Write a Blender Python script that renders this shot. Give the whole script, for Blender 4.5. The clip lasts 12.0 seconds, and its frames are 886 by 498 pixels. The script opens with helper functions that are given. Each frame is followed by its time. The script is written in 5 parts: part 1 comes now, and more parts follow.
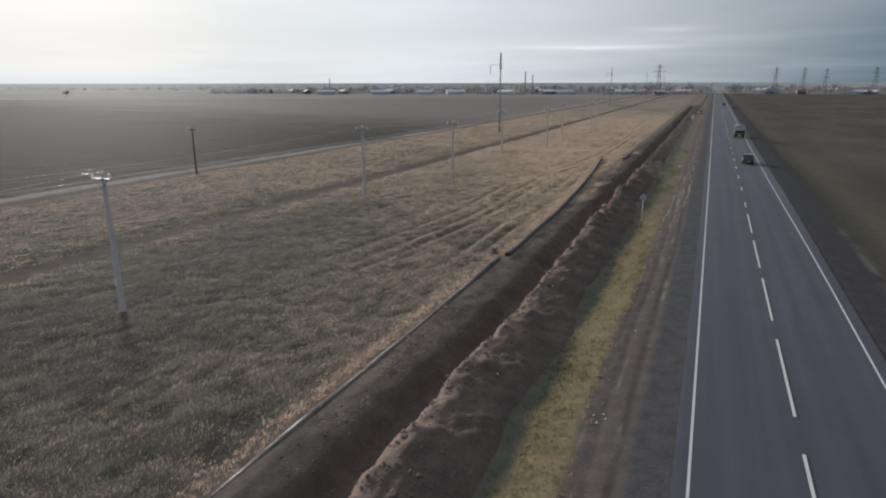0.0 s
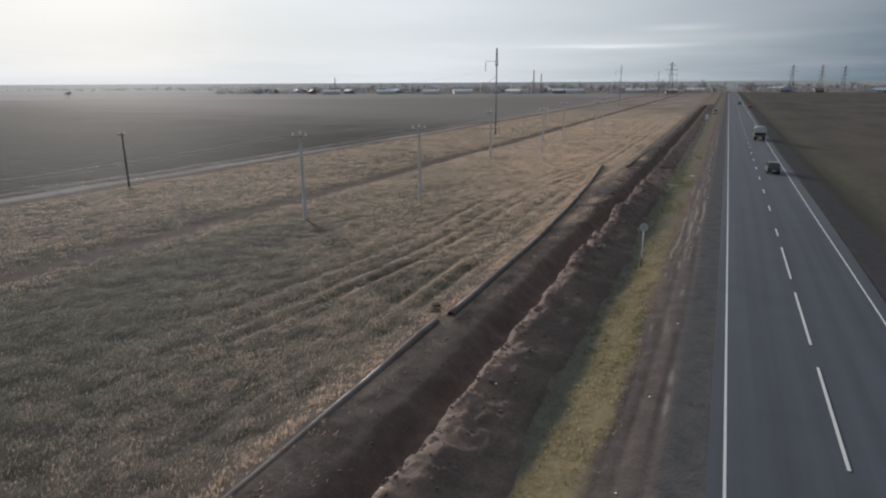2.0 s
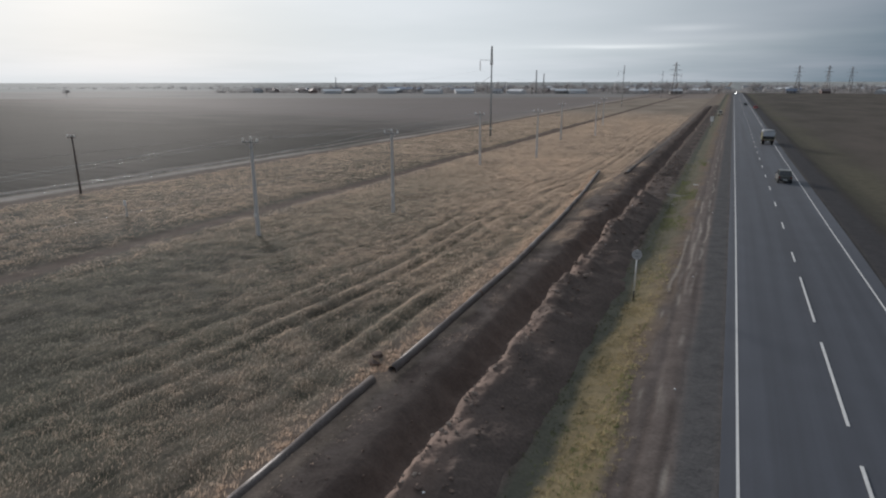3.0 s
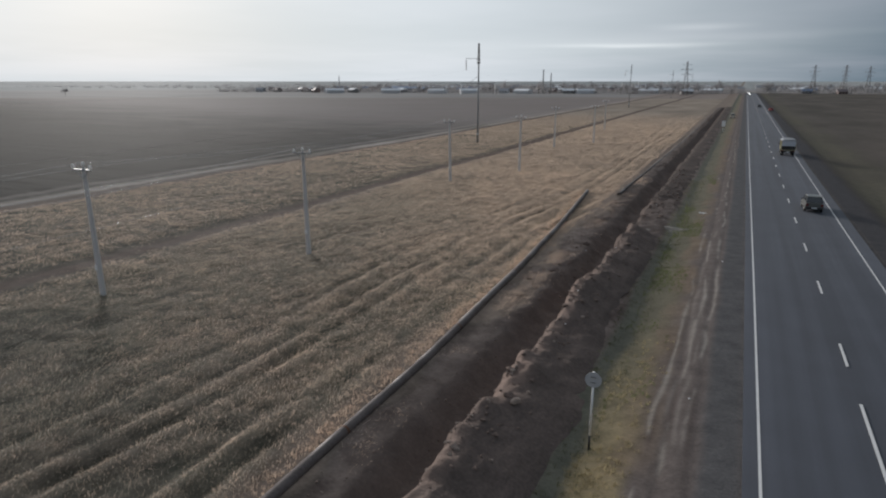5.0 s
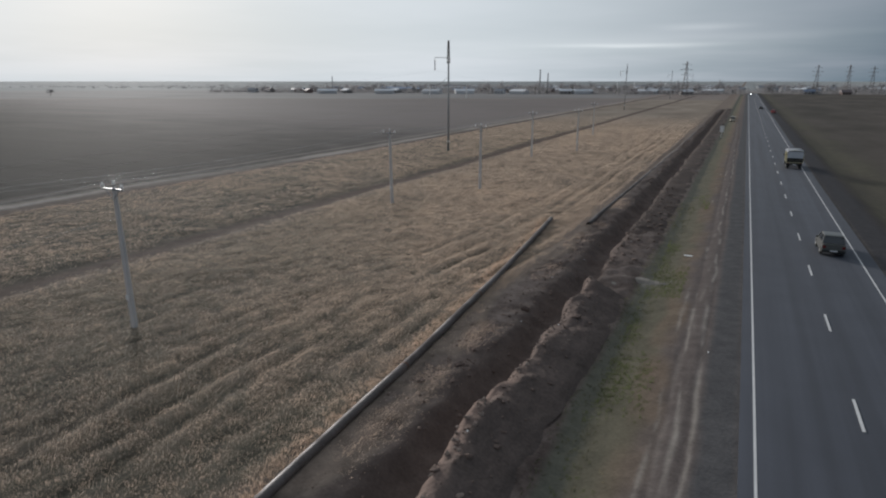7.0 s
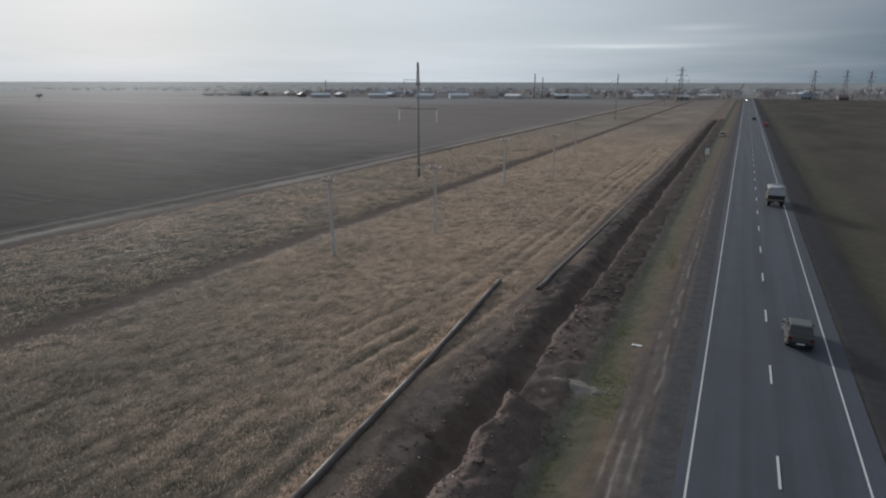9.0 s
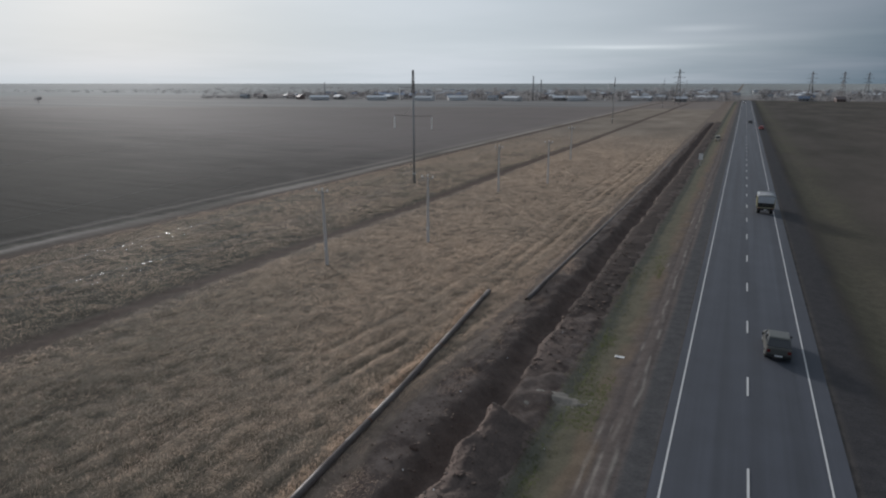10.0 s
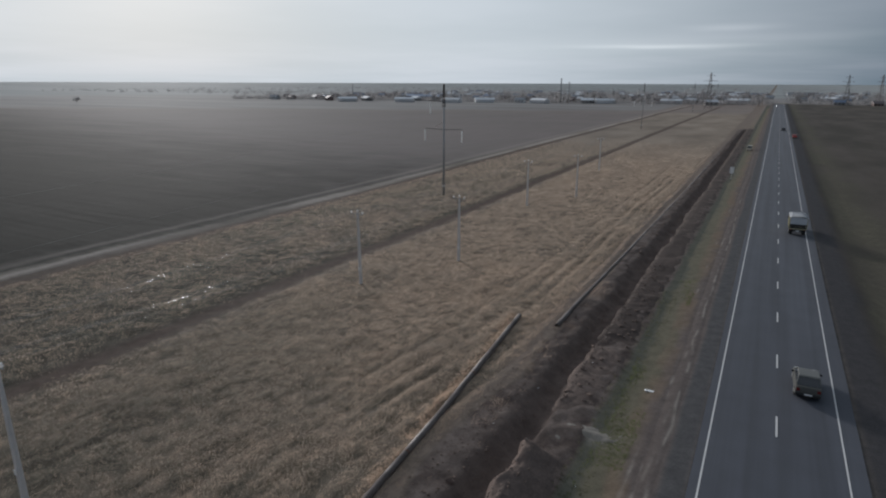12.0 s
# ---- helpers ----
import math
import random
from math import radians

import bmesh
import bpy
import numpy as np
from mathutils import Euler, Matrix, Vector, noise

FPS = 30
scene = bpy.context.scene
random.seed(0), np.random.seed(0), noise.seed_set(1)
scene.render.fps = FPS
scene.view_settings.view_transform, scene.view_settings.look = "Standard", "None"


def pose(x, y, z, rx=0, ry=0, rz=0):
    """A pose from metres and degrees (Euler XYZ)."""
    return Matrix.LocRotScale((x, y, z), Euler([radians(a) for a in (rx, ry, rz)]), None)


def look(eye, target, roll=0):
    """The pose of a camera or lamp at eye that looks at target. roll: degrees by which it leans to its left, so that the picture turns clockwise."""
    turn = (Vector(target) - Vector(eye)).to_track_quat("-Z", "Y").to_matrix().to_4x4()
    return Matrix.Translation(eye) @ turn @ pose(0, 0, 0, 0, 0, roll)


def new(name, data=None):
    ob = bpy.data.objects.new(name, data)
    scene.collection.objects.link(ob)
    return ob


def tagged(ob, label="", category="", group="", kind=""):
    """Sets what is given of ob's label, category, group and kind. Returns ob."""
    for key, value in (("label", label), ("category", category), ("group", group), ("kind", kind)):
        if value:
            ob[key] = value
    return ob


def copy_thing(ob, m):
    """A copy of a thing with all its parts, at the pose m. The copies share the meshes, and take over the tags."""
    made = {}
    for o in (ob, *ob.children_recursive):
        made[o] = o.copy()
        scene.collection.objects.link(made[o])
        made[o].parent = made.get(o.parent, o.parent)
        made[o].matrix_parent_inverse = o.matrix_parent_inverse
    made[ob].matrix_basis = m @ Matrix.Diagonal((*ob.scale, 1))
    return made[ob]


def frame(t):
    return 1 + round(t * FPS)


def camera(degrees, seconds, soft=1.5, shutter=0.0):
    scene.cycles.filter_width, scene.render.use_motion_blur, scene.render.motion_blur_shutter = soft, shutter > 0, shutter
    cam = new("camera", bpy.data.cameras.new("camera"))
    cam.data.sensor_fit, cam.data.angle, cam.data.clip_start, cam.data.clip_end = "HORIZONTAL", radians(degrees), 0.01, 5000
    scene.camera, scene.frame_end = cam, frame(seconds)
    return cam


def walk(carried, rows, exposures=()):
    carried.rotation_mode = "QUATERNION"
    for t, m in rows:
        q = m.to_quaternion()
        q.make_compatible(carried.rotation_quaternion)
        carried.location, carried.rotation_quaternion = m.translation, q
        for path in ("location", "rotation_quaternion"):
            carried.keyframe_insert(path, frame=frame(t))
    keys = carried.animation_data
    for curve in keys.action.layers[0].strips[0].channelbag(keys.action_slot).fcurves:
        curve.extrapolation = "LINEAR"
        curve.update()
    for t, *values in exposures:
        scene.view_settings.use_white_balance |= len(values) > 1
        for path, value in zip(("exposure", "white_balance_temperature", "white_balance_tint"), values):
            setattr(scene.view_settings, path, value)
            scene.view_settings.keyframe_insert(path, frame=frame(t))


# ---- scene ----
cam = camera(72.3, 12.0, soft=2.1)
PATH = [
    (0, (-0.526, -5.643, 13.504), (-1.293, -3.874, 12.974), -0.1),
    (0.5, (-0.793, -1.696, 13.338), (-1.568, 0.071, 12.809), -0.1),
    (1, (-0.967, 2.138, 13.189), (-1.751, 3.899, 12.66), -0.2),
    (1.5, (-1.092, 6.003, 13.079), (-1.888, 7.76, 12.55), -0.3),
    (2, (-1.228, 9.953, 13.074), (-2.028, 11.707, 12.543), -0.3),
    (2.5, (-1.369, 14.011, 13.037), (-2.174, 15.763, 12.505), -0.2),
    (3, (-1.537, 17.993, 13.014), (-2.347, 19.743, 12.482), -0.1),
    (3.2, (-1.584, 19.665, 13.008), (-2.398, 21.413, 12.475), -0.3),
    (5, (-1.947, 35.108, 13.424), (-2.785, 36.844, 12.889), -0.0),
    (5.5, (-1.829, 39.526, 13.485), (-2.675, 41.259, 12.952), -0.1),
    (6, (-1.868, 43.871, 13.481), (-2.715, 45.603, 12.948), -0.1),
    (6.5, (-1.854, 48.276, 13.551), (-2.699, 50.009, 13.018), -0.1),
    (7, (-1.795, 52.136, 13.738), (-2.636, 53.87, 13.203), 0.0),
    (9, (0.4, 61.547, 18.289), (-0.438, 63.282, 17.755), 0.1),
    (9.5, (1.232, 61.699, 18.912), (0.392, 63.435, 18.379), 0.0),
    (10, (1.577, 61.228, 19.542), (0.739, 62.965, 19.011), 0.0),
    (10.5, (1.54, 60.839, 20.323), (0.706, 62.578, 19.791), 0.1),
    (11, (1.417, 60.586, 21.113), (0.596, 62.331, 20.581), 0.3),
    (11.5, (1.316, 60.336, 21.848), (0.458, 62.063, 21.318), 0.2),
    (12, (1.198, 60.115, 22.452), (0.289, 61.815, 21.919), 0.2),
]
walk(cam, [(t, look(eye, target, roll)) for t, eye, target, roll in PATH], [(0, 0.27, 6190, 10), (3, 0.22, 6150, 10), (7, 0.08, 6070, 9), (12, -0.06, 5930, 9)])

# ---- light ----
SUN_AZ, SUN_EL = 53.0, 14.0          # degrees to the left of the road's direction, and up
sun_dir = Vector((-math.sin(radians(SUN_AZ)) * math.cos(radians(SUN_EL)), math.cos(radians(SUN_AZ)) * math.cos(radians(SUN_EL)), math.sin(radians(SUN_EL))))


def make_world():
    w = bpy.data.worlds.new("overcast_sky")
    scene.world = w
    w.use_nodes = True
    nt = w.node_tree
    nt.nodes.clear()
    N, L = nt.nodes.new, nt.links.new
    out, bg = N("ShaderNodeOutputWorld"), N("ShaderNodeBackground")
    sky = N("ShaderNodeTexSky")
    sky.sky_type, sky.sun_disc = 'NISHITA', False
    sky.sun_elevation, sky.sun_rotation = radians(SUN_EL), radians(-SUN_AZ)
    sky.dust_density, sky.air_density = 3.0, 1.2
    tc = N("ShaderNodeTexCoord")
    sep = N("ShaderNodeSeparateXYZ")
    L(tc.outputs["Generated"], sep.inputs[0])

    def m(op, a, b=None, c=None, clamp=False):
        n = N("ShaderNodeMath")
        n.operation, n.use_clamp = op, clamp
        for k, v in enumerate((a, b, c)):
            if v is None:
                continue
            if isinstance(v, (int, float)):
                n.inputs[k].default_value = v
            else:
                L(v, n.inputs[k])
        return n.outputs[0]

    # cloud sheet seen in perspective: direction divided by its height
    zz = m('ADD', m('MAXIMUM', sep.outputs[2], 0.0), 0.055)
    px, py = m('DIVIDE', sep.outputs[0], zz), m('DIVIDE', sep.outputs[1], zz)
    comb = N("ShaderNodeCombineXYZ")
    L(px, comb.inputs[0]), L(py, comb.inputs[1])
    noise_tex = N("ShaderNodeTexNoise")
    noise_tex.inputs["Scale"].default_value, noise_tex.inputs["Detail"].default_value = 0.22, 4.0
    noise_tex.inputs["Roughness"].default_value = 0.5
    L(comb.outputs[0], noise_tex.inputs["Vector"])
    ramp = N("ShaderNodeMapRange")
    ramp.interpolation_type = 'SMOOTHSTEP'
    for k, v in zip((1, 2, 3, 4), (0.32, 0.72, 0.0, 1.0)):
        ramp.inputs[k].default_value = v
    L(noise_tex.outputs[0], ramp.inputs[0])
    # glow of the veiled sun
    dot = N("ShaderNodeVectorMath")
    dot.operation = 'DOT_PRODUCT'
    dot.inputs[1].default_value = sun_dir
    L(tc.outputs["Generated"], dot.inputs[0])
    spread = N("ShaderNodeMapRange")
    spread.interpolation_type = 'SMOOTHSTEP'
    for k, v in zip((1, 2, 3, 4), (0.36, 0.96, 0.0, 0.49)):
        spread.inputs[k].default_value = v
    L(dot.outputs["Value"], spread.inputs[0])
    glow = spread.outputs[0]
    cloud = N("ShaderNodeMix")
    cloud.data_type = 'RGBA'
    cloud.inputs[6].default_value, cloud.inputs[7].default_value = (0.112, 0.155, 0.188, 1), (0.200, 0.230, 0.264, 1)
    L(ramp.outputs[0], cloud.inputs[0])
    warm = N("ShaderNodeMix")
    warm.data_type, warm.blend_type = 'RGBA', 'ADD'
    warm.inputs[0].default_value = 1.0
    gcol = N("ShaderNodeMix")
    gcol.data_type, gcol.blend_type = 'RGBA', 'MULTIPLY'
    gcol.inputs[0].default_value = 1.0
    gcol.inputs[7].default_value = (1.0, 0.98, 0.93, 1)
    gg = N("ShaderNodeCombineXYZ")
    for k in range(3):
        L(glow, gg.inputs[k])
    L(gg.outputs[0], gcol.inputs[6])
    L(cloud.outputs[2], warm.inputs[6]), L(gcol.outputs[2], warm.inputs[7])
    # two thin bright streaks low over the village
    add_streaks = warm.outputs[2]
    az = m('ARCTAN2', sep.outputs[0], sep.outputs[1])
    for el0, az0, half_el, half_az, gain in ((0.050, -0.165, 0.0036, 0.11, 0.17), (0.076, -0.067, 0.0040, 0.055, 0.08), (0.062, 0.02, 0.006, 0.22, 0.03), (0.048, -0.16, 0.016, 0.26, 0.06)):
        wav = m('ADD', m('SUBTRACT', sep.outputs[2], el0), m('MULTIPLY', m('SUBTRACT', noise_tex.outputs[0], 0.5), 0.02))
        e2 = m('POWER', m('ABSOLUTE', m('DIVIDE', wav, half_el)), 2.0)
        a2 = m('POWER', m('ABSOLUTE', m('DIVIDE', m('SUBTRACT', az, az0), half_az)), 2.0)
        amount = m('MULTIPLY', m('POWER', 2.718, m('MULTIPLY', m('ADD', e2, a2), -1.0)), gain)
        cc = N("ShaderNodeCombineXYZ")
        L(amount, cc.inputs[0]), L(m('MULTIPLY', amount, 0.95), cc.inputs[1]), L(m('MULTIPLY', amount, 0.85), cc.inputs[2])
        st = N("ShaderNodeMix")
        st.data_type, st.blend_type = 'RGBA', 'ADD'
        st.inputs[0].default_value = 1.0
        L(add_streaks, st.inputs[6]), L(cc.outputs[0], st.inputs[7])
        add_streaks = st.outputs[2]
    # the blue sky above the sheet shows through it a little
    dim = N("ShaderNodeMix")
    dim.data_type, dim.blend_type = 'RGBA', 'MULTIPLY'
    dim.inputs[0].default_value = 1.0
    dim.inputs[7].default_value = (0.08, 0.08, 0.08, 1)
    L(sky.outputs[0], dim.inputs[6])
    both = N("ShaderNodeMix")
    both.data_type = 'RGBA'
    both.inputs[0].default_value = 0.97
    L(dim.outputs[2], both.inputs[6]), L(add_streaks, both.inputs[7])
    # an overcast sky grows brighter towards the zenith
    rise = N("ShaderNodeMapRange")
    rise.interpolation_type = 'SMOOTHSTEP'
    for k, v in zip((1, 2, 3, 4), (0.15, 0.8, 0.0, 1.0)):
        rise.inputs[k].default_value = v
    L(sep.outputs[2], rise.inputs[0])
    tint = N("ShaderNodeMix")
    tint.data_type = 'RGBA'
    tint.inputs[6].default_value, tint.inputs[7].default_value = (1, 1, 1, 1), (1.7, 1.54, 1.45, 1)
    L(rise.outputs[0], tint.inputs[0])
    lift = N("ShaderNodeVectorMath")
    lift.operation = 'MULTIPLY'
    L(both.outputs[2], lift.inputs[0]), L(tint.outputs[2], lift.inputs[1])
    L(lift.outputs[0], bg.inputs[0])
    bg.inputs[1].default_value = 1.0
    L(bg.outputs[0], out.inputs[0])


make_world()
sun_data = bpy.data.lights.new("sun", 'SUN')
sun_data.energy, sun_data.angle, sun_data.color = 3.3, radians(9), (1.0, 0.91, 0.82)
sun_lamp = new("sun", sun_data)
sun_lamp.matrix_world = look((0, 0, 60), Vector((0, 0, 60)) - sun_dir)


# ---- materials ----
def mat(name, color, rough=0.8, metal=0.0, dark=None, scale=4.0, amount=0.5, fine=60.0, bump=0.0, spec=0.3, emit=None, vary=0.0, see_through=0.0):
    """A surface with grain at two scales; vary: change of brightness from object to object."""
    mt = bpy.data.materials.new(name)
    mt.use_nodes = True
    nt = mt.node_tree
    N, L = nt.nodes.new, nt.links.new
    b = nt.nodes["Principled BSDF"]
    b.inputs["Roughness"].default_value, b.inputs["Metallic"].default_value = rough, metal
    b.inputs["Specular IOR Level"].default_value = spec
    b.inputs["Diffuse Roughness"].default_value = 1.0 if rough > 0.88 else 0.0
    dark = dark or tuple(c * 0.6 for c in color)
    geo = N("ShaderNodeTexCoord")
    n1, n2 = N("ShaderNodeTexNoise"), N("ShaderNodeTexNoise")
    n1.inputs["Scale"].default_value, n1.inputs["Detail"].default_value = scale, 5
    n2.inputs["Scale"].default_value, n2.inputs["Detail"].default_value = fine, 3
    L(geo.outputs["Object"], n1.inputs["Vector"]), L(geo.outputs["Object"], n2.inputs["Vector"])
    add = N("ShaderNodeMath")
    add.operation = 'ADD'
    L(n1.outputs[0], add.inputs[0]), L(n2.outputs[0], add.inputs[1])
    mr = N("ShaderNodeMapRange")
    for k, v in zip((1, 2, 3, 4), (0.7, 1.3, 1 - amount, 1.0)):
        mr.inputs[k].default_value = v
    L(add.outputs[0], mr.inputs[0])
    mix = N("ShaderNodeMix")
    mix.data_type = 'RGBA'
    mix.inputs[6].default_value, mix.inputs[7].default_value = (*dark, 1), (*color, 1)
    L(mr.outputs[0], mix.inputs[0])
    col = mix.outputs[2]
    if vary:
        info, hsv = N("ShaderNodeObjectInfo"), N("ShaderNodeHueSaturation")
        vr = N("ShaderNodeMapRange")
        vr.inputs[3].default_value, vr.inputs[4].default_value = 1 - vary, 1 + vary
        L(info.outputs["Random"], vr.inputs[0]), L(vr.outputs[0], hsv.inputs["Value"]), L(col, hsv.inputs["Color"])
        col = hsv.outputs[0]
    L(col, b.inputs["Base Color"])
    if bump:
        bp = N("ShaderNodeBump")
        bp.inputs["Strength"].default_value, bp.inputs["Distance"].default_value = bump, 0.05
        L(add.outputs[0], bp.inputs["Height"]), L(bp.outputs[0], b.inputs["Normal"])
    if see_through:
        tr, ms, out = N("ShaderNodeBsdfTranslucent"), N("ShaderNodeMixShader"), nt.nodes["Material Output"]
        ms.inputs[0].default_value = see_through
        L(col, tr.inputs[0]), L(b.outputs[0], ms.inputs[1]), L(tr.outputs[0], ms.inputs[2]), L(ms.outputs[0], out.inputs[0])
    if emit:
        b.inputs["Emission Color"].default_value, b.inputs["Emission Strength"].default_value = (*emit[0], 1), emit[1]
    return mt


ASPHALT = mat("asphalt", (0.060, 0.066, 0.083), 0.75, dark=(0.043, 0.047, 0.059), scale=0.35, amount=0.7, fine=25, bump=0.15, spec=0.35)
PAINT = mat("road_paint", (0.56, 0.56, 0.56), 0.6, dark=(0.42, 0.42, 0.42), scale=1.2, amount=0.6, fine=14)
CONCRETE = mat("concrete", (0.62, 0.605, 0.60), 0.85, dark=(0.46, 0.45, 0.445), scale=1.5, amount=0.7, fine=30, bump=0.2)
GREY_CONCRETE = mat("grey_concrete", (0.36, 0.36, 0.36), 0.85, dark=(0.25, 0.25, 0.25), scale=0.8, amount=0.7, fine=20)
STEEL = mat("galvanised_steel", (0.30, 0.31, 0.32), 0.5, 0.8, scale=3, fine=30)
DARK_STEEL = mat("rusty_dark_steel", (0.10, 0.085, 0.08), 0.6, 0.5, scale=2, fine=20)
WIRE = mat("aluminium_wire", (0.88, 0.88, 0.88), 0.03, 1.0, dark=(0.80, 0.80, 0.80))
GLASSY = mat("white_porcelain", (0.9, 0.9, 0.9), 0.12, dark=(0.85, 0.85, 0.85), spec=0.8, see_through=0.5)
PIPE = mat("pipe_coating", (0.140, 0.120, 0.115), 0.5, dark=(0.065, 0.054, 0.050), scale=0.7, amount=0.9, fine=9, bump=0.15, spec=0.35)
PIPE_N, PIPE_L = PIPE.node_tree.nodes.new, PIPE.node_tree.links.new
pipe_tc, pipe_map, pipe_noise, pipe_rng = PIPE_N("ShaderNodeTexCoord"), PIPE_N("ShaderNodeMapping"), PIPE_N("ShaderNodeTexNoise"), PIPE_N("ShaderNodeMapRange")
pipe_map.inputs["Scale"].default_value = (1.5, 0.35, 1.5)
pipe_noise.inputs["Scale"].default_value, pipe_noise.inputs["Detail"].default_value = 1.0, 5
for slot, value in zip((1, 2, 3, 4), (0.42, 0.6, 0.95, 0.55)):
    pipe_rng.inputs[slot].default_value = value
PIPE_L(pipe_tc.outputs["Object"], pipe_map.inputs[0]), PIPE_L(pipe_map.outputs[0], pipe_noise.inputs["Vector"]), PIPE_L(pipe_noise.outputs[0], pipe_rng.inputs[0])
PIPE_L(pipe_rng.outputs[0], PIPE.node_tree.nodes["Principled BSDF"].inputs["Roughness"])
RUST = mat("pipe_rust", (0.13, 0.065, 0.04), 0.8, scale=5, fine=30)
TRIM_BLACK = mat("black_plastic", (0.03, 0.03, 0.03), 0.6)
PLATE = mat("sign_plate_grey", (0.45, 0.46, 0.48), 0.5, scale=2, amount=0.3)
WHITE = mat("white_paint", (0.78, 0.78, 0.78), 0.5, scale=2, amount=0.3)
# shaded tone of the bank; the lit crest is mixed over it
DARK_SOIL = mat("dark_soil", (0.138, 0.109, 0.097), 0.87, dark=(0.082, 0.066, 0.059), scale=0.5, amount=1.0, fine=7, bump=1.0, spec=0.05)
# darker earth for the far banks
FAR_SOIL = mat("far_soil", (0.095, 0.076, 0.068), 0.87, dark=(0.055, 0.045, 0.041), scale=0.4, amount=1.0, fine=5, bump=0.8, spec=0.05)
SOIL = mat("dug_soil", (0.178, 0.133, 0.114), 0.87, dark=(0.084, 0.066, 0.059), scale=0.7, amount=1.0, fine=4, bump=0.6, spec=0.05)
CLOD = mat("dry_clod", (0.36, 0.30, 0.255), 0.95, dark=(0.2, 0.145, 0.12), scale=3, amount=0.8, fine=20, bump=0.5, spec=0.1)
CRUMB = mat("soil_crumb", (0.185, 0.140, 0.120), 0.87, dark=(0.105, 0.082, 0.072), scale=3, amount=0.9, fine=20, bump=0.4, spec=0.05)
GRASS = mat("dry_grass", (0.76, 0.603, 0.476), 0.9, dark=(0.54, 0.422, 0.328), scale=0.12, amount=0.9, fine=2.0, spec=0.1, see_through=0.5)
# grass in a darker tone, for the weak light near and to the left
GRASS_DULL = mat("dimmed_grass", (0.43, 0.390, 0.318), 0.9, dark=(0.285, 0.262, 0.214), scale=0.2, amount=0.9, fine=2.0, spec=0.1, see_through=0.5)
GRASS_FAR = mat("faded_grass", (0.72, 0.575, 0.455), 0.9, dark=(0.52, 0.415, 0.325), scale=0.06, amount=0.9, fine=0.5, spec=0.1, see_through=0.5)
GRASS_Y = mat("yellow_grass", (0.45, 0.385, 0.235), 0.9, dark=(0.30, 0.260, 0.160), scale=0.3, amount=0.9, fine=3.0, spec=0.15, see_through=0.45)

GRASS_C = mat("lime_grass", (0.230, 0.255, 0.118), 0.9, dark=(0.150, 0.165, 0.088), scale=0.3, amount=0.9, fine=3.0, spec=0.15, see_through=0.4)


# ---- tools for building ----
def part(name, bm, material, parent=None, label="", smooth=False):
    me = bpy.data.meshes.new(name)
    bm.to_mesh(me)
    bm.free()
    me.materials.append(material)
    if smooth:
        for p in me.polygons:
            p.use_smooth = True
    ob = new(name, me)
    if parent:
        ob.parent = parent
    if label:
        ob["label"] = label
    return ob


def sheet(name, verts, faces, material, parent=None, smooth=True):
    """A mesh from computed arrays: verts (n, 3), faces (m, 3 or 4)."""
    me = bpy.data.meshes.new(name)
    verts, faces = np.asarray(verts, np.float32), np.asarray(faces, np.int32)
    k = faces.shape[1]
    me.vertices.add(len(verts))
    me.vertices.foreach_set("co", verts.ravel())
    me.loops.add(faces.size)
    me.loops.foreach_set("vertex_index", faces.ravel())
    me.polygons.add(len(faces))
    me.polygons.foreach_set("loop_start", np.arange(0, faces.size, k, dtype=np.int32))
    me.polygons.foreach_set("loop_total", np.full(len(faces), k, dtype=np.int32))
    me.update(calc_edges=True)
    me.polygons.foreach_set("use_smooth", np.full(len(faces), smooth))
    me.materials.append(material)
    ob = new(name, me)
    if parent:
        ob.parent = parent
    return ob


def grid_faces(nx, ny):
    a = (np.arange(ny - 1)[:, None] * nx + np.arange(nx - 1)[None, :]).ravel()
    return np.stack([a, a + 1, a + nx + 1, a + nx], 1)


def box(bm, size, at, bevel=0.0, m=None):
    r = bmesh.ops.create_cube(bm, size=1.0)
    bmesh.ops.scale(bm, vec=size, verts=r["verts"])
    if bevel:
        edges = list({e for v in r["verts"] for e in v.link_edges})
        r = {"verts": [v for v in bmesh.ops.bevel(bm, geom=edges, offset=bevel, segments=1, affect='EDGES')["verts"]]}
    bmesh.ops.translate(bm, vec=at, verts=r["verts"])
    if m is not None:
        bmesh.ops.transform(bm, matrix=m, verts=r["verts"])
    return r["verts"]


def rod(bm, a, b, r0, r1=None, n=8):
    """A tapered round bar from a to b."""
    a, b = Vector(a), Vector(b)
    r1 = r0 if r1 is None else r1
    d = b - a
    res = bmesh.ops.create_cone(bm, cap_ends=True, segments=n, radius1=r0, radius2=r1, depth=d.length)
    m = Matrix.Translation((a + b) / 2) @ d.to_track_quat('Z', 'Y').to_matrix().to_4x4()
    bmesh.ops.transform(bm, matrix=m, verts=res["verts"])
    return res["verts"]


def lattice_noise(x, y, seed=0):
    """Smooth value noise, 0 to 1, of lattice 1 m."""
    xi, yi = np.floor(x).astype(np.int64), np.floor(y).astype(np.int64)
    fx, fy = x - xi, y - yi
    fx, fy = fx * fx * (3 - 2 * fx), fy * fy * (3 - 2 * fy)

    def h(i, j):
        n = (i * 374761393 + j * 668265263 + seed * 1442695041) & 0xFFFFFFFF
        n = ((n ^ (n >> 13)) * 1274126177) & 0xFFFFFFFF
        return ((n ^ (n >> 16)) & 0xFFFF) / 65535.0

    return (h(xi, yi) * (1 - fx) + h(xi + 1, yi) * fx) * (1 - fy) + (h(xi, yi + 1) * (1 - fx) + h(xi + 1, yi + 1) * fx) * fy


